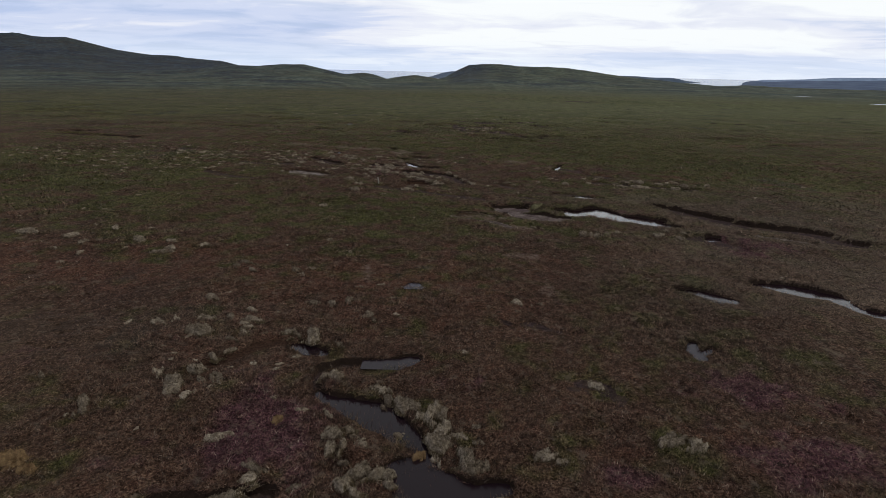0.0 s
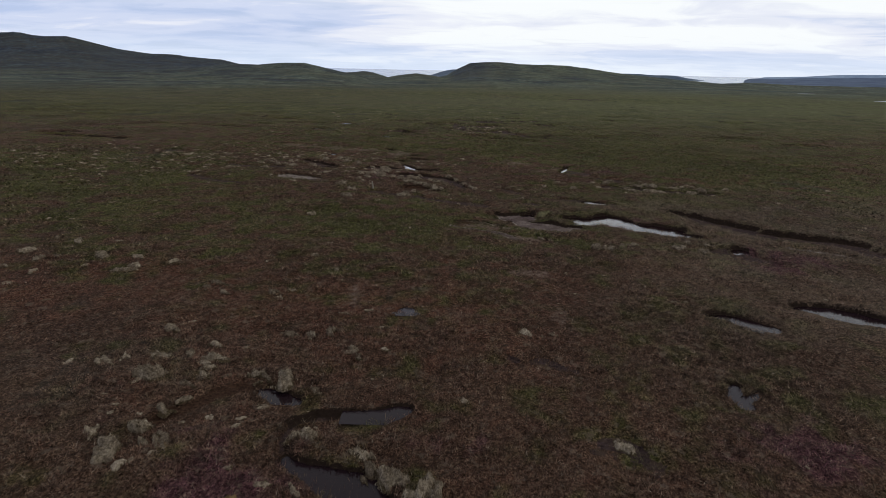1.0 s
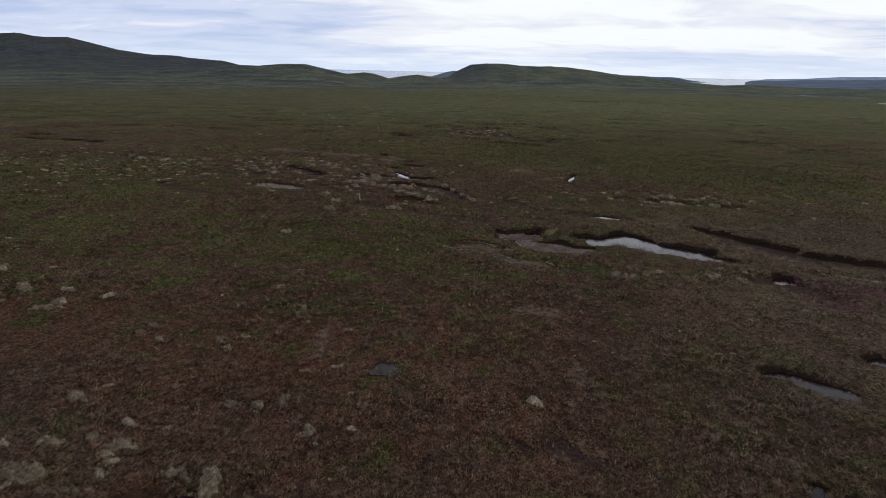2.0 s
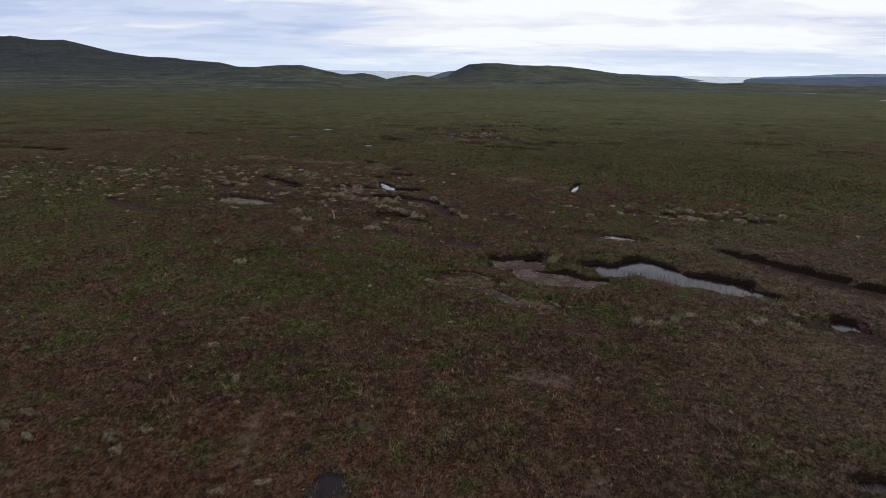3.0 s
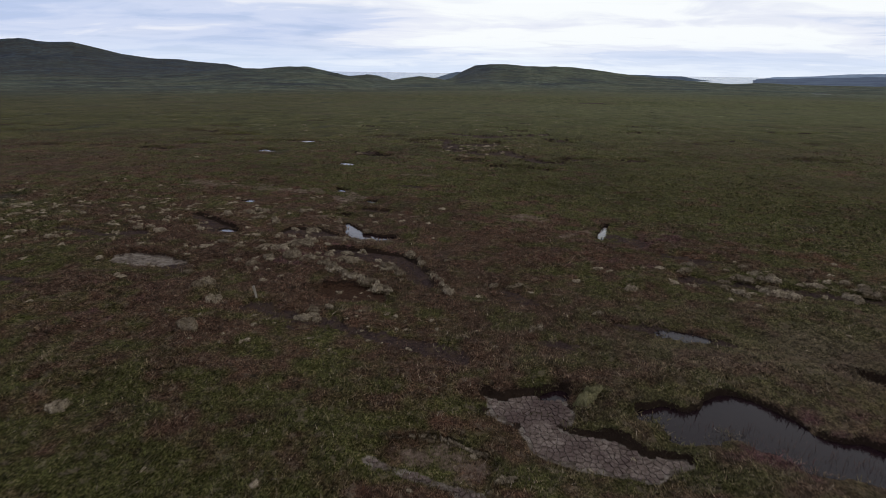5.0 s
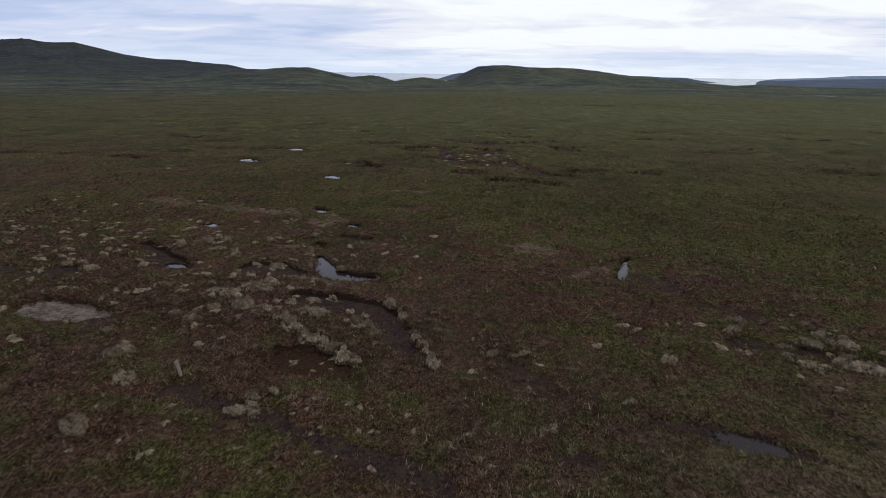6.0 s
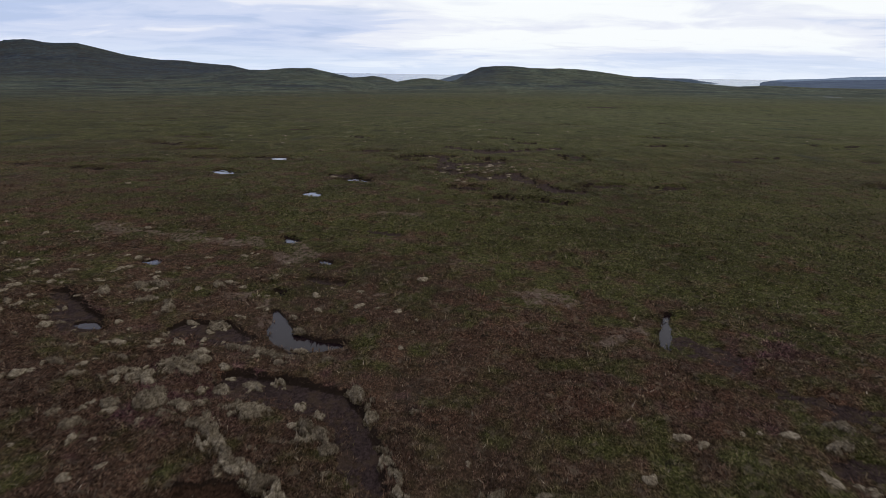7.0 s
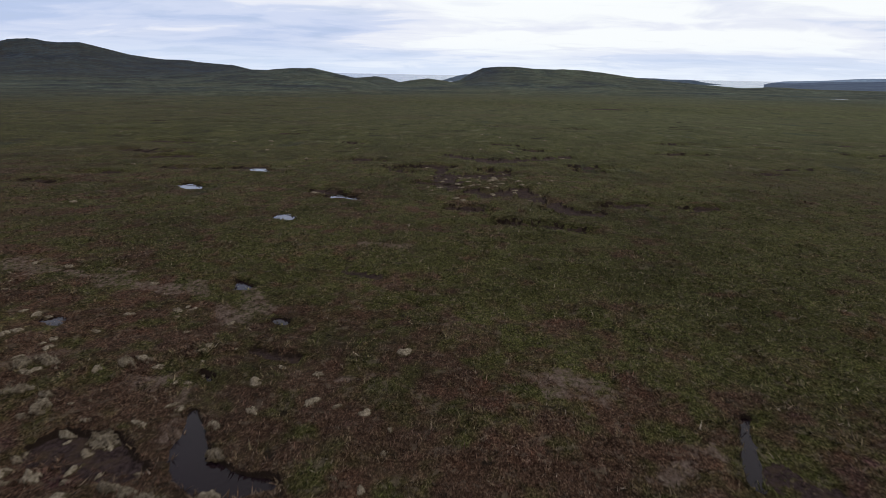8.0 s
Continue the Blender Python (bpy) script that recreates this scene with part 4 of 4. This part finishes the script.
# ridges of moss that follow the banks: width, spacing, line
CHAINS = [
    (0.42, 0.22, [(-2.1, 27.75), (-1.9, 27.27), (-1.4, 26.6), (-0.87, 26.3), (-0.52, 26.3), (-0.33, 25.85), (0.0, 25.5)]),
    (0.34, 0.2, [(0.2, 28.75), (0.5, 28.45), (0.66, 28.05)]),
    (0.34, 0.2, [(0.9, 27.3), (1.16, 26.6), (1.4, 26.05), (1.52, 25.6)]),
    (0.5, 0.3, [(-0.95, 5.85), (-0.5, 5.5), (-0.12, 5.08), (0.18, 5.0), (0.2, 4.5), (0.36, 3.98), (0.75, 3.78), (1.05, 3.6)]),
    (0.34, 0.19, [(-2.43, 30.34), (-1.94, 30.12), (-1.5, 29.98), (-1.15, 30.0)]),
    (0.12, 0.055, [(0.6, 19.4), (1.0, 19.5), (1.5, 19.5), (2.0, 19.2), (2.4, 19.02), (2.42, 18.65), (2.22, 18.25)]),
    (0.14, 0.07, [(3.64, 17.82), (3.5, 17.55), (3.52, 17.35), (3.7, 17.1)]),
]


def ground_height(points):
    a = np.array(points, float)
    return relief(a[:, 0], a[:, 1])[0]


def set_hummocks(table, meshes, rng, label):
    rows = [(x, y, 1.1 * w) for x, y, w in table]
    for (x, y, w), z in zip(rows, ground_height([r[:2] for r in rows])):
        ob = tagged(new("moss_hummock", meshes[rng.randrange(len(meshes))]), label, "hummock", "moss hummocks")
        ob.matrix_world = pose(x, y, z + 0.01 * w, 0, 0, rng.gauss(-12, 30) + 180 * rng.randrange(2)) @ Matrix.Diagonal((w, w * rng.uniform(0.6, 1.05), w * rng.uniform(0.5, 0.85), 1))
        RIMS.append((x, y, w))


rng = random.Random(11)
RIMS = []
set_hummocks(NEAR, LARGE, rng, "pale grey-buff woolly moss hummock on the bog")
set_hummocks(MOUNDS, LARGE, rng, "pale buff moss hummock among peat hollows")


def along(line, spacing):
    """Even steps along a line, with the way it runs."""
    out, carry = [], 0.0
    for (x0, y0), (x1, y1) in zip(line, line[1:]):
        size = math.hypot(x1 - x0, y1 - y0)
        while carry < size:
            t = carry / size
            out.append((x0 + t * (x1 - x0), y0 + t * (y1 - y0), math.degrees(math.atan2(y1 - y0, x1 - x0))))
            carry += spacing
        carry -= size
    return out


for width, spacing, line in CHAINS:
    run = [(x + rng.gauss(0, 0.12 * width), y + rng.gauss(0, 0.12 * width), a) for x, y, a in along(line, spacing)]
    label = "pale moss hummock in a ridge along the bank" if width > 0.2 else "crumb of pale dry turf on a bare scarp"
    for (x, y, a), z in zip(run, ground_height([r[:2] for r in run])):
        w = width * rng.uniform(0.75, 1.25)
        ob = tagged(new("moss_hummock" if width > 0.2 else "turf_crumb", (LARGE if width > 0.2 else SMALL)[rng.randrange(9)]), label, "hummock" if width > 0.2 else "turf", "moss hummocks" if width > 0.2 else "turf crumbs")
        ob.matrix_world = pose(x, y, z + 0.015 * w, 0, 0, a + rng.uniform(-30, 30)) @ Matrix.Diagonal((w, 0.8 * w, w * rng.uniform(0.55, 0.9), 1))
        RIMS.append((x, y, w))
OCHRE = make_heath("ochre_moss", (0.10, 0.058, 0.028), (0.23, 0.150, 0.075), 14.0)
YELLOW = make_heath("yellow_moss", (0.075, 0.070, 0.034), (0.20, 0.175, 0.095), 8.0)
yellow_mound = hummock_mesh(75, 24, YELLOW, 300)
for x, y, w in ((4.14, 20.76, 0.5), (6.1, 16.35, 0.3)):
    mound = tagged(new("moss_hummock", yellow_mound), "greenish yellow moss hummock on a turf bank", "hummock", "moss hummocks")
    mound.matrix_world = pose(x, y, ground_height([(x, y)])[0] + 0.01, 0, 0, 25) @ Matrix.Diagonal((w, w, w, 1))
ochre_mound = hummock_mesh(70, 22, OCHRE, 300)
for x, y, w in ((-0.06, 4.05, 0.26), (-2.5, 4.75, 0.2), (-6.1, 3.44, 0.42), (-5.75, 3.3, 0.24)):
    mound = tagged(new("moss_hummock", ochre_mound), "ochre yellow moss cushion beside a peat pool", "hummock", "moss hummocks")
    mound.matrix_world = pose(x, y, ground_height([(x, y)])[0] + 0.02, 0, 0, 40) @ Matrix.Diagonal((w, w, w * 1.1, 1))
# looser fields of smaller hummocks: x, y, half sizes, count, width
FIELDS = [(-11, 32, 5, 3.2, 34, 0.32), (-4.6, 30.2, 3.0, 2.4, 30, 0.3), (-0.5, 27.5, 2.2, 2.0, 8, 0.24), (11.2, 26.3, 2.8, 1.1, 16, 0.36), (-4.4, 7.8, 1.7, 1.6, 14, 0.28), (-11, 14, 4, 1.4, 14, 0.34), (-1.2, 4, 1.6, 1.2, 8, 0.26)]
spots = []
for fx, fy, sx, sy, count, w in FIELDS:
    for _ in range(count):
        spots.append((rng.gauss(fx, sx * 0.6), rng.gauss(fy, sy * 0.6), w * rng.uniform(0.55, 1.3)))
set_hummocks(spots, SMALL, rng, "small pale moss hummock among moor grass")


def merged(name, variants, rows, mat):
    """Many small copies joined into one mesh; rows of x, y, z, width, turn."""
    data = []
    for me in variants:
        co = np.empty(len(me.vertices) * 3, np.float32)
        me.vertices.foreach_get("co", co)
        tri = np.array([p.vertices[:] for p in me.polygons], np.int64)
        crown = np.empty(len(me.vertices) * 4, np.float32)
        me.color_attributes["crown"].data.foreach_get("color", crown)
        data.append((co.reshape(-1, 3), tri, crown[::4]))
    verts, faces, crowns, base = [], [], [], 0
    for k, (x, y, z, w, turn) in enumerate(rows):
        co, tri, crown = data[k % len(data)]
        crowns.append(crown)
        c, s = math.cos(turn), math.sin(turn)
        verts.append(np.stack([x + w * (c * co[:, 0] - s * co[:, 1]), y + w * (s * co[:, 0] + c * co[:, 1]), z + 0.5 * w * co[:, 2]], -1))
        faces.append(tri + base)
        base += len(co)
    me = quads(name, np.concatenate(verts), np.concatenate(faces), mat)
    colour_layer(me, "crown", (np.concatenate(crowns),))
    return me


TINY = [hummock_mesh(40 + s, 10) for s in range(8)]
scatter = []
for fx, fy, sx, sy, count, w in [(-14, 33, 8, 5, 200, 0.26), (-4, 30, 4, 4, 70, 0.24), (3.6, 54.5, 3.0, 3.5, 60, 0.3), (10.8, 26.8, 4, 1.6, 34, 0.24), (-4, 7, 3, 2.6, 26, 0.18), (0, 20, 14, 14, 20, 0.18), (-22, 31, 9, 6, 110, 0.28), (16, 24, 5, 4, 10, 0.22), (-6, 35, 4, 2.4, 26, 0.2), (0, 70, 40, 20, 50, 0.34), (-9, 20, 10, 9, 14, 0.2), (-0.8, 23.1, 3.4, 0.9, 40, 0.13), (-1.2, 25.9, 1.0, 0.5, 12, 0.11), (3, 12, 7, 4, 30, 0.11), (1, 17, 5, 3, 20, 0.1)]:
    for _ in range(count):
        scatter.append((rng.gauss(fx, sx * 0.6), rng.gauss(fy, sy * 0.6), w * rng.uniform(0.5, 1.4), rng.uniform(0, 6.28)))
heights = ground_height([s[:2] for s in scatter])
tufts_mesh = merged("moss_tussocks", TINY, [(x, y, z + 0.02 * w, w, a) for (x, y, w, a), z in zip(scatter, heights)], MOSS)
tagged(new("moss_tussocks", tufts_mesh), "scattered small pale moss cushions over the bog", "moss", kind="stuff")

# ---------------------------------------------------------------- grass and sedge
def grass(count, box, tall, wide, seed, fade):
    """Low tufts of three blades, each blade a strip of its own; fade: metres over which each side thins out."""
    g = np.random.default_rng(seed)
    x, y = g.uniform(box[0], box[1], count), g.uniform(box[2], box[3], count)
    thin = np.minimum.reduce([np.clip((x - box[0]) / fade[0], 0, 1), np.clip((box[1] - x) / fade[1], 0, 1), np.clip((y - box[2]) / fade[2], 0, 1), np.clip((box[3] - y) / fade[3], 0, 1)])
    ok = g.uniform(0, 1, count) < thin
    x, y, thin = x[ok], y[ok], thin[ok]
    z, wear = relief(x, y)
    bare = np.maximum.reduce([wear["peat"], wear["mud"], wear["bare"] * 0.8, wear["rust"] * 1.3])
    n = len(x)
    ok = (g.uniform(0, 1, n) > bare * 1.06) & (fbm(x, y, 0.45, 91, 2) + g.uniform(-0.3, 1.0, n) > 0)
    x, y, z, thin, top = x[ok], y[ok], z[ok], thin[ok], wear["top"][ok]
    n, per = len(x), 3
    tuft = 0.45 + 0.8 * top + 0.3 * fbm(x, y, 0.7, 93, 2)
    X, Y, Z = (np.repeat(v, per) for v in (x, y, z))
    size = np.repeat(g.uniform(0.6, 1.4, n) * tuft * (0.4 + 0.6 * thin), per) * g.uniform(0.6, 1.2, n * per)
    turn, lean = g.uniform(0, 2 * math.pi, n * per), g.uniform(0.5, 1.9, n * per)
    h, w = tall * size, wide * size
    dx, dy = np.cos(turn), np.sin(turn)
    X, Y = X + dx * 0.02, Y + dy * 0.02
    verts = np.empty((n * per, 3, 3), np.float32)
    verts[:, 0] = np.stack([X - dy * w, Y + dx * w, Z - 0.005], -1)
    verts[:, 1] = np.stack([X + dy * w, Y - dx * w, Z - 0.005], -1)
    verts[:, 2] = np.stack([X + dx * h * lean, Y + dy * h * lean, Z + h], -1)
    return verts.reshape(-1, 3), np.repeat(np.stack([x, y, top], -1), per * 3, axis=0)


parts = [
    grass(260000, (-9, 10, 1.5, 16), 0.042, 0.0042, 1, (3, 3, 0.5, 5)),
    grass(300000, (-16, 18, 9, 33), 0.050, 0.0062, 2, (6, 6, 5, 6)),
    grass(130000, (-24, 26, 24, 52), 0.058, 0.011, 3, (8, 8, 6, 10)),
    grass(90000, (-46, 46, 36, 78), 0.06, 0.016, 4, (15, 15, 10, 26)),
    grass(50000, (-36, -8, 4, 44), 0.06, 0.018, 5, (10, 6, 4, 8)),
    grass(40000, (10, 38, 4, 44), 0.06, 0.018, 6, (6, 10, 4, 8)),
]


def fringe(seed):
    """Turf hanging over the cut edges of the banks."""
    g = np.random.default_rng(seed)
    spots = []
    for k, (kind, depth, level, ragged, spine) in enumerate(HOLLOWS):
        if depth < 0.12 or kind == "bare" or spine[0][1] > 60:
            continue
        px, py, pr = zip(*spine)
        m = max(pr) + 0.3
        n = int((max(px) - min(px) + 2 * m) * (max(py) - min(py) + 2 * m) * 1500)
        x, y = g.uniform(min(px) - m, max(px) + m, n), g.uniform(min(py) - m, max(py) + m, n)
        d = spine_distance(x, y, spine, ragged, 100 + 7 * k)
        slope = (spine_distance(x, y + 0.12, spine, ragged, 100 + 7 * k) - d) / 0.12
        ok = (np.abs(d - 0.09) < 0.045) & (slope > -0.2)
        spots.append(np.stack([x[ok], y[ok]], -1))
    at = np.concatenate(spots)
    z = relief(at[:, 0], at[:, 1])[0]
    x, y, z = (np.repeat(v, 2) for v in (at[:, 0], at[:, 1], z))
    n = len(x)
    turn = -math.pi / 2 + g.normal(0, 0.9, n)
    dx, dy, out = np.cos(turn), np.sin(turn), g.uniform(0.015, 0.06, n)
    w = g.uniform(0.006, 0.013, n)
    verts = np.empty((n, 3, 3), np.float32)
    verts[:, 0] = np.stack([x - dy * w, y + dx * w, z], -1)
    verts[:, 1] = np.stack([x + dy * w, y - dx * w, z + 0.004], -1)
    verts[:, 2] = np.stack([x + dx * out, y + dy * out, z + g.uniform(-0.03, 0.05, n)], -1)
    return verts.reshape(-1, 3), np.repeat(np.stack([x, y, np.full(n, 0.5)], -1), 3, axis=0)


def collars(seed):
    """Grass growing up round the foot of each moss mound."""
    g = np.random.default_rng(seed)
    rows = np.repeat(np.array(RIMS), 70, axis=0)
    n, a, r = len(rows), g.uniform(0, 2 * math.pi, len(rows)), g.uniform(0.36, 0.66, len(rows))
    x, y = rows[:, 0] + np.cos(a) * r * rows[:, 2], rows[:, 1] + 0.8 * np.sin(a) * r * rows[:, 2]
    z, wear = relief(x, y)
    keep = wear["in"] < 0.3
    x, y, z, a = x[keep], y[keep], z[keep], a[keep]
    n = len(x)
    turn, h, w = a + math.pi + g.normal(0, 1.2, n), g.uniform(0.04, 0.11, n), g.uniform(0.006, 0.011, n)
    dx, dy = np.cos(turn), np.sin(turn)
    verts = np.empty((n, 3, 3), np.float32)
    verts[:, 0] = np.stack([x - dy * w, y + dx * w, z - 0.005], -1)
    verts[:, 1] = np.stack([x + dy * w, y - dx * w, z - 0.005], -1)
    verts[:, 2] = np.stack([x + dx * 0.7 * h, y + dy * 0.7 * h, z + h], -1)
    return verts.reshape(-1, 3), np.repeat(np.stack([x, y, np.full(n, 0.6)], -1), 3, axis=0)


parts += [fringe(9), collars(10)]
blade_verts = np.concatenate([p[0] for p in parts])
blade_spots = np.concatenate([p[1] for p in parts])
grass_mesh = quads("moor_grass", blade_verts, np.arange(len(blade_verts)).reshape(-1, 3), BLADES, False)
colour_layer(grass_mesh, "cover", cover_at(blade_spots[:, 0], blade_spots[:, 1]))
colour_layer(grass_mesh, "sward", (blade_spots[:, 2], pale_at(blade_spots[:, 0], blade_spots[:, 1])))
tagged(new("moor_grass", grass_mesh), "short brown and green moor grass and heather", "grass", kind="stuff")


# ---------------------------------------------------------------- sedge stems standing in the shallow side of the long pool
def sedge(count, spine, seed, tall):
    g = np.random.default_rng(seed)
    line = np.array(spine)
    k, t = g.integers(0, len(spine) - 1, count), g.uniform(0, 1, (count, 1))
    at = line[k] + t * (line[k + 1] - line[k])
    x = at[:, 0] + g.normal(0, 0.25, count)
    y = at[:, 1] - at[:, 2] * g.uniform(0.25, 1.15, count) + g.normal(0, 0.05, count)
    z = land(x, y) - 0.2
    h, a = tall * g.uniform(0.5, 1.3, count), g.uniform(0, 6.28, count)
    dx, dy = np.cos(a) * 0.004, np.sin(a) * 0.004
    verts = np.stack([np.stack([x - dx, y - dy, z], -1), np.stack([x + dx, y + dy, z], -1), np.stack([x + g.normal(0, 0.05, count), y + g.normal(0, 0.05, count), z + h], -1)], 1)
    return verts.reshape(-1, 3)


stems = np.concatenate([
    sedge(520, [(5.9, 20.3, 0.4), (6.95, 20.15, 0.95), (7.9, 19.45, 0.55), (8.5, 19.2, 0.5)], 5, 0.19),
    sedge(160, [(10.1, 11.5, 0.22), (11.35, 10.8, 0.26), (11.9, 10.1, 0.25)], 6, 0.2),
    sedge(200, [(-1.5, 5.55, 0.3), (-0.45, 4.9, 0.36), (0.2, 3.8, 0.34)], 7, 0.2),
])
stem_mesh = quads("sedge_stems", stems, np.arange(len(stems)).reshape(-1, 3), BLADES, False)
colour_layer(stem_mesh, "sward", (np.full(len(stems), 0.5), np.zeros(len(stems))))
colour_layer(stem_mesh, "cover", (np.full(len(stems), 0.25), np.full(len(stems), 0.5), np.full(len(stems), 0.2)))
tagged(new("sedge_stems", stem_mesh), "thin brown sedge stems standing in shallow pool water", "sedge", kind="stuff")


# ---------------------------------------------------------------- cracked mud: separate dried plates
def make_mud_plate():
    m, n, l, shader = material("dry_mud")
    k = Nodes(n, l)
    rnd = n.new("ShaderNodeObjectInfo").outputs["Random"]
    a, b = k.noise(14, 5, 0.65), k.noise(60, 4, 0.7)
    col = k.mix(k.span(a, 0.3, 0.7), (0.115, 0.082, 0.070), (0.260, 0.205, 0.178))
    col = k.mix(k.calc("MULTIPLY", rnd, 0.5), col, (0.085, 0.060, 0.048))
    col = k.mix(k.span(k.noise(1.3, 5, 0.65), 0.40, 0.60, 0, 0.85), col, (0.082, 0.054, 0.050))
    col = k.mix(1.0, col, k.mix(k.span(b, 0.3, 0.7), (0.75, 0.75, 0.75), (1.15, 1.15, 1.15)), "MULTIPLY")
    l.new(col, shader.inputs["Base Color"])
    shader.inputs["Roughness"].default_value = 0.9
    shader.inputs["Specular IOR Level"].default_value = 0.08
    k.bump(b, 0.4, 0.01, shader)
    return m


MUD = make_mud_plate()


def clipped(poly, px, py, nx, ny):
    """The part of a polygon on the near side of the line through p across n."""
    out = []
    for (ax, ay), (bx, by) in zip(poly, poly[1:] + poly[:1]):
        da, db = (ax - px) * nx + (ay - py) * ny, (bx - px) * nx + (by - py) * ny
        if da <= 0:
            out.append((ax, ay))
        if da * db < 0:
            t = da / (da - db)
            out.append((ax + t * (bx - ax), ay + t * (by - ay)))
    return out


def mud_flat(label, spine, ragged, seed, size, gap, most):
    """Plates of a drying mud bed, each shrunk from its neighbours."""
    px, py, pr = zip(*spine)
    m = max(pr)
    rng = random.Random(seed)
    x0, y0 = min(px) - m, min(py) - m
    nx, ny = int((max(px) + m - x0) / size) + 1, int((max(py) + m - y0) / size) + 1
    seeds = {(i, j): (x0 + (i + rng.uniform(0.08, 0.92)) * size, y0 + (j + rng.uniform(0.08, 0.92)) * size) for i in range(nx) for j in range(ny)}
    inside = spine_distance(np.array([p[0] for p in seeds.values()]), np.array([p[1] for p in seeds.values()]), spine, ragged, seed)
    base = tagged(new("mud_flat"), label, "mud flat")
    cells = [(key, d) for key, d in zip(seeds, inside) if d < -0.10]
    base_x, base_y = sum(px) / len(px), sum(py) / len(py)
    base_z = ground_height([(base_x, base_y)])[0]
    base.location = (base_x, base_y, base_z)
    made = 0
    for (i, j), d in cells:
        if made >= most:
            break
        cx, cy = seeds[i, j]
        poly = [(cx - size, cy - size), (cx + size, cy - size), (cx + size, cy + size), (cx - size, cy + size)]
        for di in (-2, -1, 0, 1, 2):
            for dj in (-2, -1, 0, 1, 2):
                q = seeds.get((i + di, j + dj))
                if q and (di or dj):
                    vx, vy = q[0] - cx, q[1] - cy
                    r = math.hypot(vx, vy)
                    poly = clipped(poly, (cx + q[0]) / 2 - vx / r * gap, (cy + q[1]) / 2 - vy / r * gap, vx / r, vy / r)
        if len(poly) < 3:
            continue
        n = len(poly)
        rise = 0.014 + rng.uniform(0, 0.012)
        verts, faces = [], []
        for scale, z in ((1.0, -0.05), (1.0, rise * 0.6), (0.86, rise)):
            verts += [((x - cx) * scale, (y - cy) * scale, z) for x, y in poly]
        for ring in (0, n):
            faces += [(ring + a, ring + (a + 1) % n, ring + n + (a + 1) % n, ring + n + a) for a in range(n)]
        faces.append(tuple(range(2 * n, 3 * n)))
        me = bpy.data.meshes.new("mud_plate")
        me.from_pydata(verts, [], faces)
        me.materials.append(MUD)
        plate = new("mud_plate", me)
        plate.parent = base
        plate.location = (cx - base_x, cy - base_y, 0)
        plates.append((plate, cx, cy, base_z))
        made += 1
    return base


plates = []
for k, (kind, depth, level, ragged, spine) in enumerate(HOLLOWS):
    if kind == "mud" and 18 < spine[0][1] < 22 and spine[0][0] < 4 and depth > 0.1:
        mud_flat("pale grey cracked mud bed drying beside the pool", spine, ragged, 100 + 7 * k, 0.105, 0.006, 290)
for k, (kind, depth, level, ragged, spine) in enumerate(HOLLOWS):
    if kind == "mud" and depth == 0.06:
        mud_flat("strip of pale crumbled dry mud in the turf", spine, ragged, 100 + 7 * k, 0.08, 0.007, 200)
lifts = ground_height([(x, y) for _, x, y, _ in plates])
for (plate, x, y, z0), z in zip(plates, lifts):
    plate.location.z = z - z0


# ---------------------------------------------------------------- a short marker peg
def make_old_wood():
    m, n, l, shader = material("bleached_wood")
    k = Nodes(n, l)
    grain, spot = k.noise(30, 5, 0.65, (1, 1, 0.12)), k.noise(9, 4, 0.6)
    col = k.mix(k.span(grain, 0.3, 0.7), (0.19, 0.16, 0.125), (0.36, 0.32, 0.265))
    col = k.mix(k.span(spot, 0.55, 0.75, 0, 0.6), col, (0.15, 0.13, 0.10))
    l.new(col, shader.inputs["Base Color"])
    shader.inputs["Roughness"].default_value = 0.85
    k.bump(grain, 0.4, 0.004, shader)
    return m


def marker_peg(x, y):
    bm = bmesh.new()
    bmesh.ops.create_cube(bm, size=1.0, matrix=Matrix.Diagonal((0.058, 0.045, 0.46, 1)))
    bmesh.ops.subdivide_edges(bm, edges=[e for e in bm.edges if abs(e.verts[0].co.z - e.verts[1].co.z) > 0.2], cuts=4)
    for v in bm.verts:
        up = (v.co.z + 0.23) / 0.46
        v.co.x *= 0.72 + 0.36 * up
        v.co.x += 0.012 * math.sin(4 * up) + 0.004 * noise.noise(v.co * 30)
        v.co.y += 0.004 * noise.noise(v.co * 25 + Vector((5, 0, 0)))
        v.co.z += 0.012 * (v.co.x > 0) * (up > 0.9)
    bmesh.ops.bevel(bm, geom=bm.edges[:], offset=0.004, segments=1, affect="EDGES")
    me = bpy.data.meshes.new("marker_peg")
    bm.to_mesh(me)
    bm.free()
    me.materials.append(make_old_wood())
    peg = tagged(new("marker_peg", me), "short bleached wooden peg standing in the bog", "peg")
    peg.matrix_world = pose(x, y, ground_height([(x, y)])[0] + 0.09, 4, -5, 20)


marker_peg(-3.33, 24.74)
